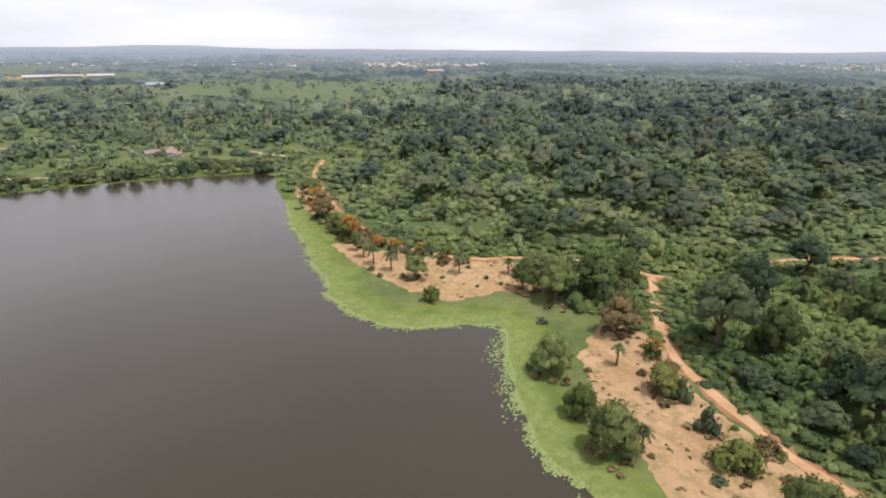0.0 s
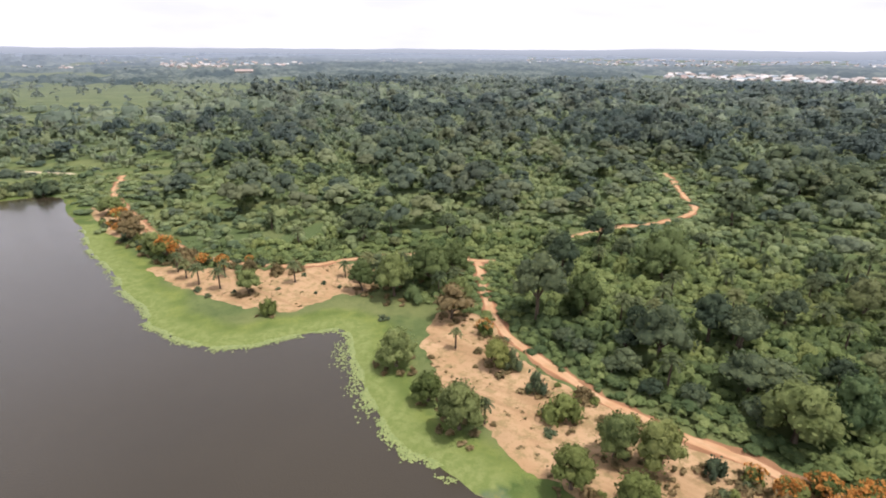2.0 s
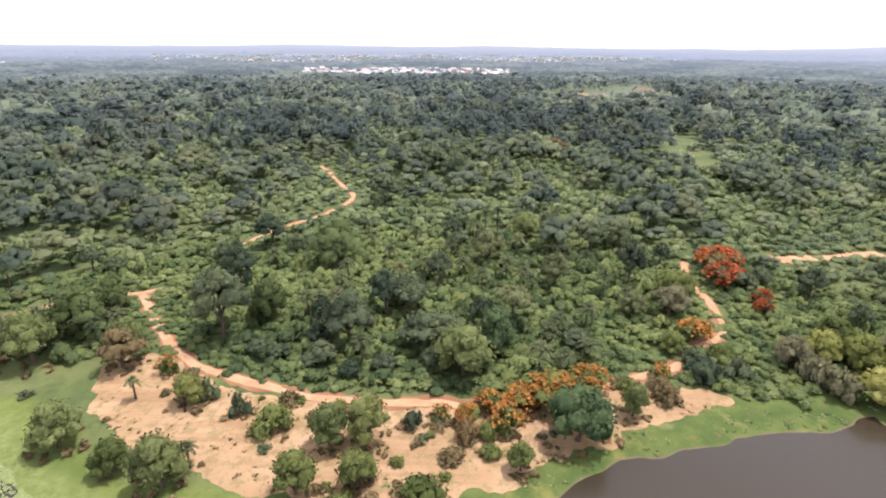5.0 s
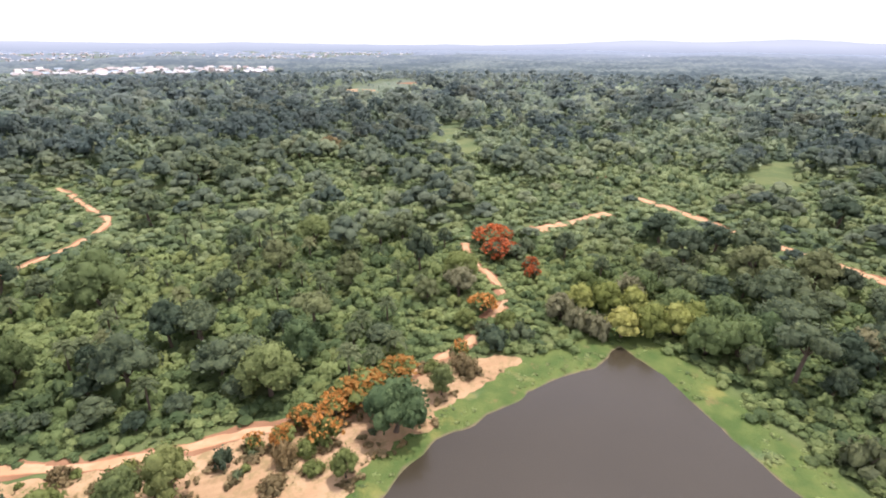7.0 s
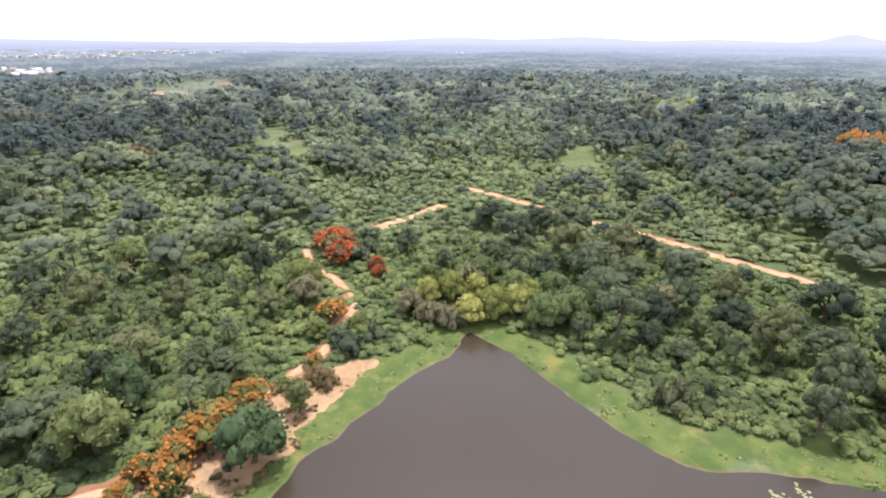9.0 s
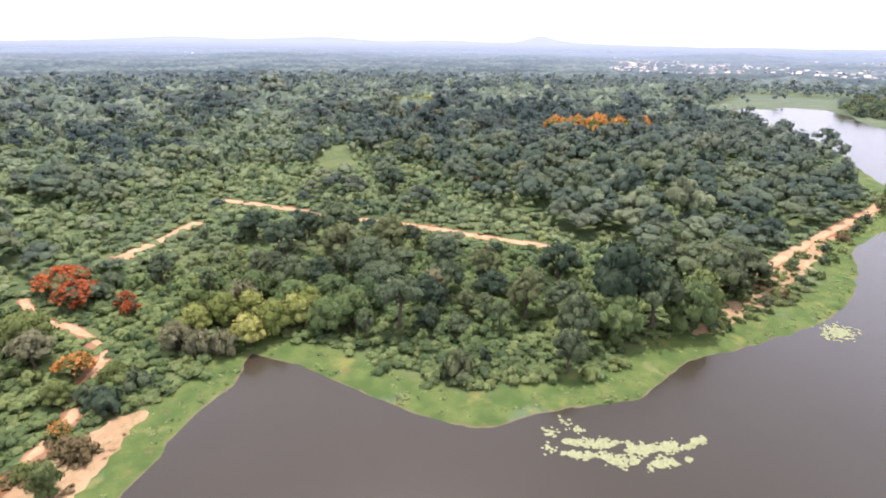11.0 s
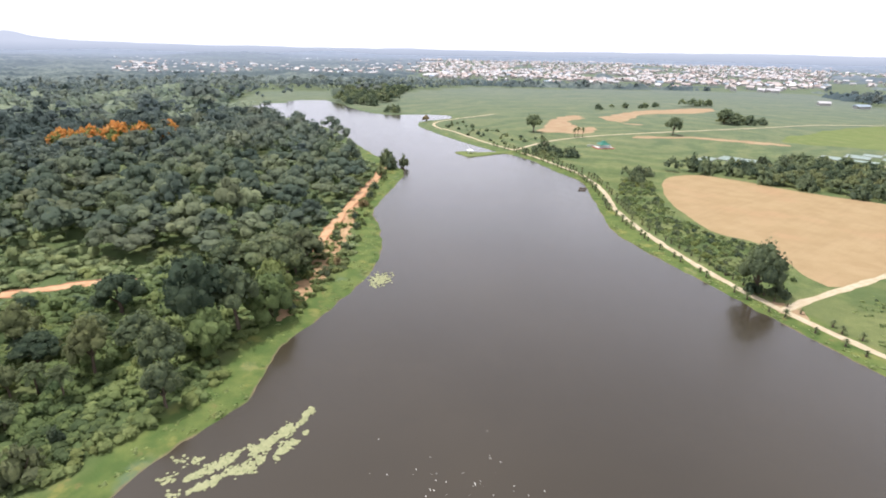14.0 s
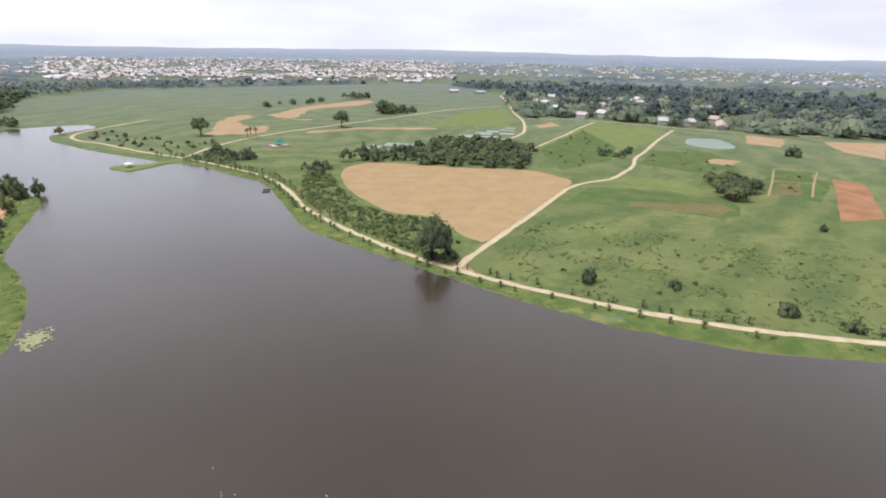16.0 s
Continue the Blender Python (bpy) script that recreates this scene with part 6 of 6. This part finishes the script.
rv = np.array([(-0.56, -0.58, 0.58), (0.56, -0.58, 0.58), (0.56, 0, 1), (-0.56, 0, 1), (-0.56, 0.58, 0.58), (0.56, 0.58, 0.58)])
rq = np.array([(0, 1, 2, 3), (3, 2, 5, 4)])
n = len(town)
size = np.stack([rng.uniform(7, 14, n), rng.uniform(6, 9, n), rng.uniform(4.5, 8, n)], 1)
turn = rng.uniform(0, 3.14, n)
shape_v = np.concatenate([wv, rv])
v = shape_v[None] * size[:, None]
x = v[..., 0] * np.cos(turn)[:, None] - v[..., 1] * np.sin(turn)[:, None] + town[:, :1]
y = v[..., 0] * np.sin(turn)[:, None] + v[..., 1] * np.cos(turn)[:, None] + town[:, 1:]
q = np.concatenate([wq, rq + 8])
me = build_mesh("town", np.stack([x, y, v[..., 2] + LAND], -1).reshape(-1, 3), (q[None] + (np.arange(n) * 14)[:, None, None]).reshape(-1, 4), [WALL, TOWN_ROOF], which=np.tile([0, 0, 0, 0, 1, 1], n), smooth=False)
tagged(new("town", me), "sprawling distant town of pale and rust-red roofs", "town", kind="stuff")

make_far_woods()


def pavilion(x, y):
    """An open hall: a stepped base, posts, and a two-tiered green roof."""
    root = tagged(new("pavilion"), "open pavilion with green roof on a red and white base", "pavilion")
    part("base", (box(20, 15, 0.6, bevel=0.05), RED_PAINT), root, "red-brown tiled base")
    part("step", (box(16, 11, 0.5, z=0.6, bevel=0.05), WHITE_PAINT), root, "white step")
    for px_ in (-5.5, 0, 5.5):
        for py_ in (-4, 4):
            part("post", (box(0.4, 0.4, 2.8, px_, py_, 1.1, 0.04), WHITE_PAINT), root)
    for name, r, z, h in (("roof", 8.6, 3.9, 2.2), ("upper_roof", 4.2, 5.6, 2.0)):
        bm = bmesh.new()
        bmesh.ops.create_cone(bm, cap_ends=True, segments=4, radius1=r, radius2=r * 0.3, depth=h, matrix=Matrix.Translation((0, 0, z + h / 2)) @ Matrix.Rotation(math.pi / 4, 4, "Z"))
        part(name, (bm, GREEN_ROOF), root)
    for k in (-1, 1):
        part("low_wall", (box(9, 0.4, 1.2, k * 9, -11, 0, 0.04), WHITE_PAINT), root)
    root.matrix_basis = pose(x, y, LAND, 0, 0, 20) @ Matrix.Scale(0.74, 4)


pavilion(-38, -444)


def fish_pond(x, y, long, wide, turn):
    """A shallow tank: four concrete rims round greenish water."""
    root = tagged(new("fish_pond"), "rectangular fish pond with concrete rim and green water", "pond", "fish ponds")
    for k in (-1, 1):
        part("rim", (box(long + 0.7, 0.5, 0.45, 0, k * wide / 2, 0, 0.05), POND_RIM), root)
        part("rim", (box(0.5, wide - 0.5, 0.45, k * long / 2, 0, 0, 0.05), POND_RIM), root)
    part("pond_water", (box(long - 0.45, wide - 0.45, 0.32), POND), root)
    root.matrix_basis = pose(x, y, LAND, 0, 0, turn)


for x, y, l, w in ((-109, -418, 10, 18), (-131, -421, 26, 18), (-205, -450, 18, 16), (-226, -461, 16, 18), (-240, -470, 12, 14), (-222, -440, 18, 10), (-246, -452, 14, 12), (-258, -474, 14, 10), (-268, -486, 10, 10)):
    fish_pond(x, y, l, w, -32)
patch("pond", [(-380, -368), (-402, -382), (-424, -372), (-412, -346), (-398, -330), (-378, -334), (-372, -350)], POND, 0.03, "small still pond among farm plots", "pond", 4.0, 2.0, 14.0)


def islet():
    """A low grassy spit with a landing hut, reached by a plank bridge."""
    from mathutils.geometry import tessellate_polygon
    line = wobble(spline([(72, -390), (66, -383), (59, -377), (50, -383), (40, -393), (28, -402), (20, -404), (22, -415), (32, -411), (42, -402), (53, -396), (61, -396), (68, -396)], True, 1.5), 0.4, 5.0, 2.0)
    t = np.roll(line, -1, 0) - np.roll(line, 1, 0)
    inner = line + np.stack([t[:, 1], -t[:, 0]], 1) / np.linalg.norm(t, axis=1)[:, None] * (1.0 if inside(line[:1] + np.array([[t[0, 1], -t[0, 0]]]) * 0.2, line)[0] else -1.0)
    bm = bmesh.new()
    low, top = [bm.verts.new((x, y, -0.2)) for x, y in line], [bm.verts.new((x, y, 0.78)) for x, y in inner]
    for i in range(len(line)):
        j = (i + 1) % len(line)
        bm.faces.new((low[i], low[j], top[j], top[i]))
    for tri in tessellate_polygon([[Vector((x, y, 0)) for x, y in inner]]):
        bm.faces.new([top[k] for k in tri])
    bmesh.ops.recalc_face_normals(bm, faces=bm.faces)
    me = bpy.data.meshes.new("islet")
    bm.to_mesh(me)
    bm.free()
    me.materials.append(CROP_PALE)
    tagged(new("islet", me), "low grassy spit reaching into the lake", "spit", kind="structure")
    hut = tagged(new("landing_hut"), "small white open hut on the grassy spit", "hut")
    for px_ in (-1.6, 1.6):
        for py_ in (-1.1, 1.1):
            part("post", (box(0.2, 0.2, 2.3, px_, py_, -0.1), WHITE_PAINT), hut)
    bm = bmesh.new()
    bmesh.ops.create_cone(bm, cap_ends=True, segments=4, radius1=3.2, radius2=0.2, depth=1.1, matrix=Matrix.Translation((0, 0, 2.7)) @ Matrix.Rotation(math.pi / 4, 4, "Z"))
    part("roof", (bm, WHITE_PAINT), hut)
    hut.matrix_basis = pose(60, -389, 0.8, 0, 0, 30)


islet()


def boat(x, y, turn):
    """A narrow open wooden boat with two thwarts."""
    root = tagged(new("boat"), "narrow wooden boat moored at the bank", "boat", "boats at the bank")
    bm = bmesh.new()
    rings = []
    for s in np.linspace(-1, 1, 9):
        w, lift = 0.75 * (1 - s * s * 0.92), 0.28 * s * s
        rings.append([bm.verts.new((s * 3, k * w, z + lift)) for k, z in ((-1, 0.45), (-0.6, -0.12), (0.6, -0.12), (1, 0.45), (0.82, 0.42), (0.5, 0.0), (-0.5, 0.0), (-0.82, 0.42))])
    for a, b in zip(rings, rings[1:]):
        for k in range(8):
            bm.faces.new((a[k], a[(k + 1) % 8], b[(k + 1) % 8], b[k]))
    bm.faces.new(rings[0])
    bm.faces.new(rings[-1][::-1])
    bmesh.ops.recalc_face_normals(bm, faces=bm.faces)
    part("hull", (bm, WOOD), root)
    for k in (-0.9, 0.9):
        part("thwart", (box(0.3, 1.1, 0.05, k, 0, 0.32), WOOD), root)
    root.matrix_basis = pose(x, y, LEVEL + 0.05, 0, 0, turn) @ Matrix.Scale(0.7, 4)


# boats put in place of two small thatched huts over the water
boat(-17.2, -305, -20)
boat(-16.6, -300, -8)
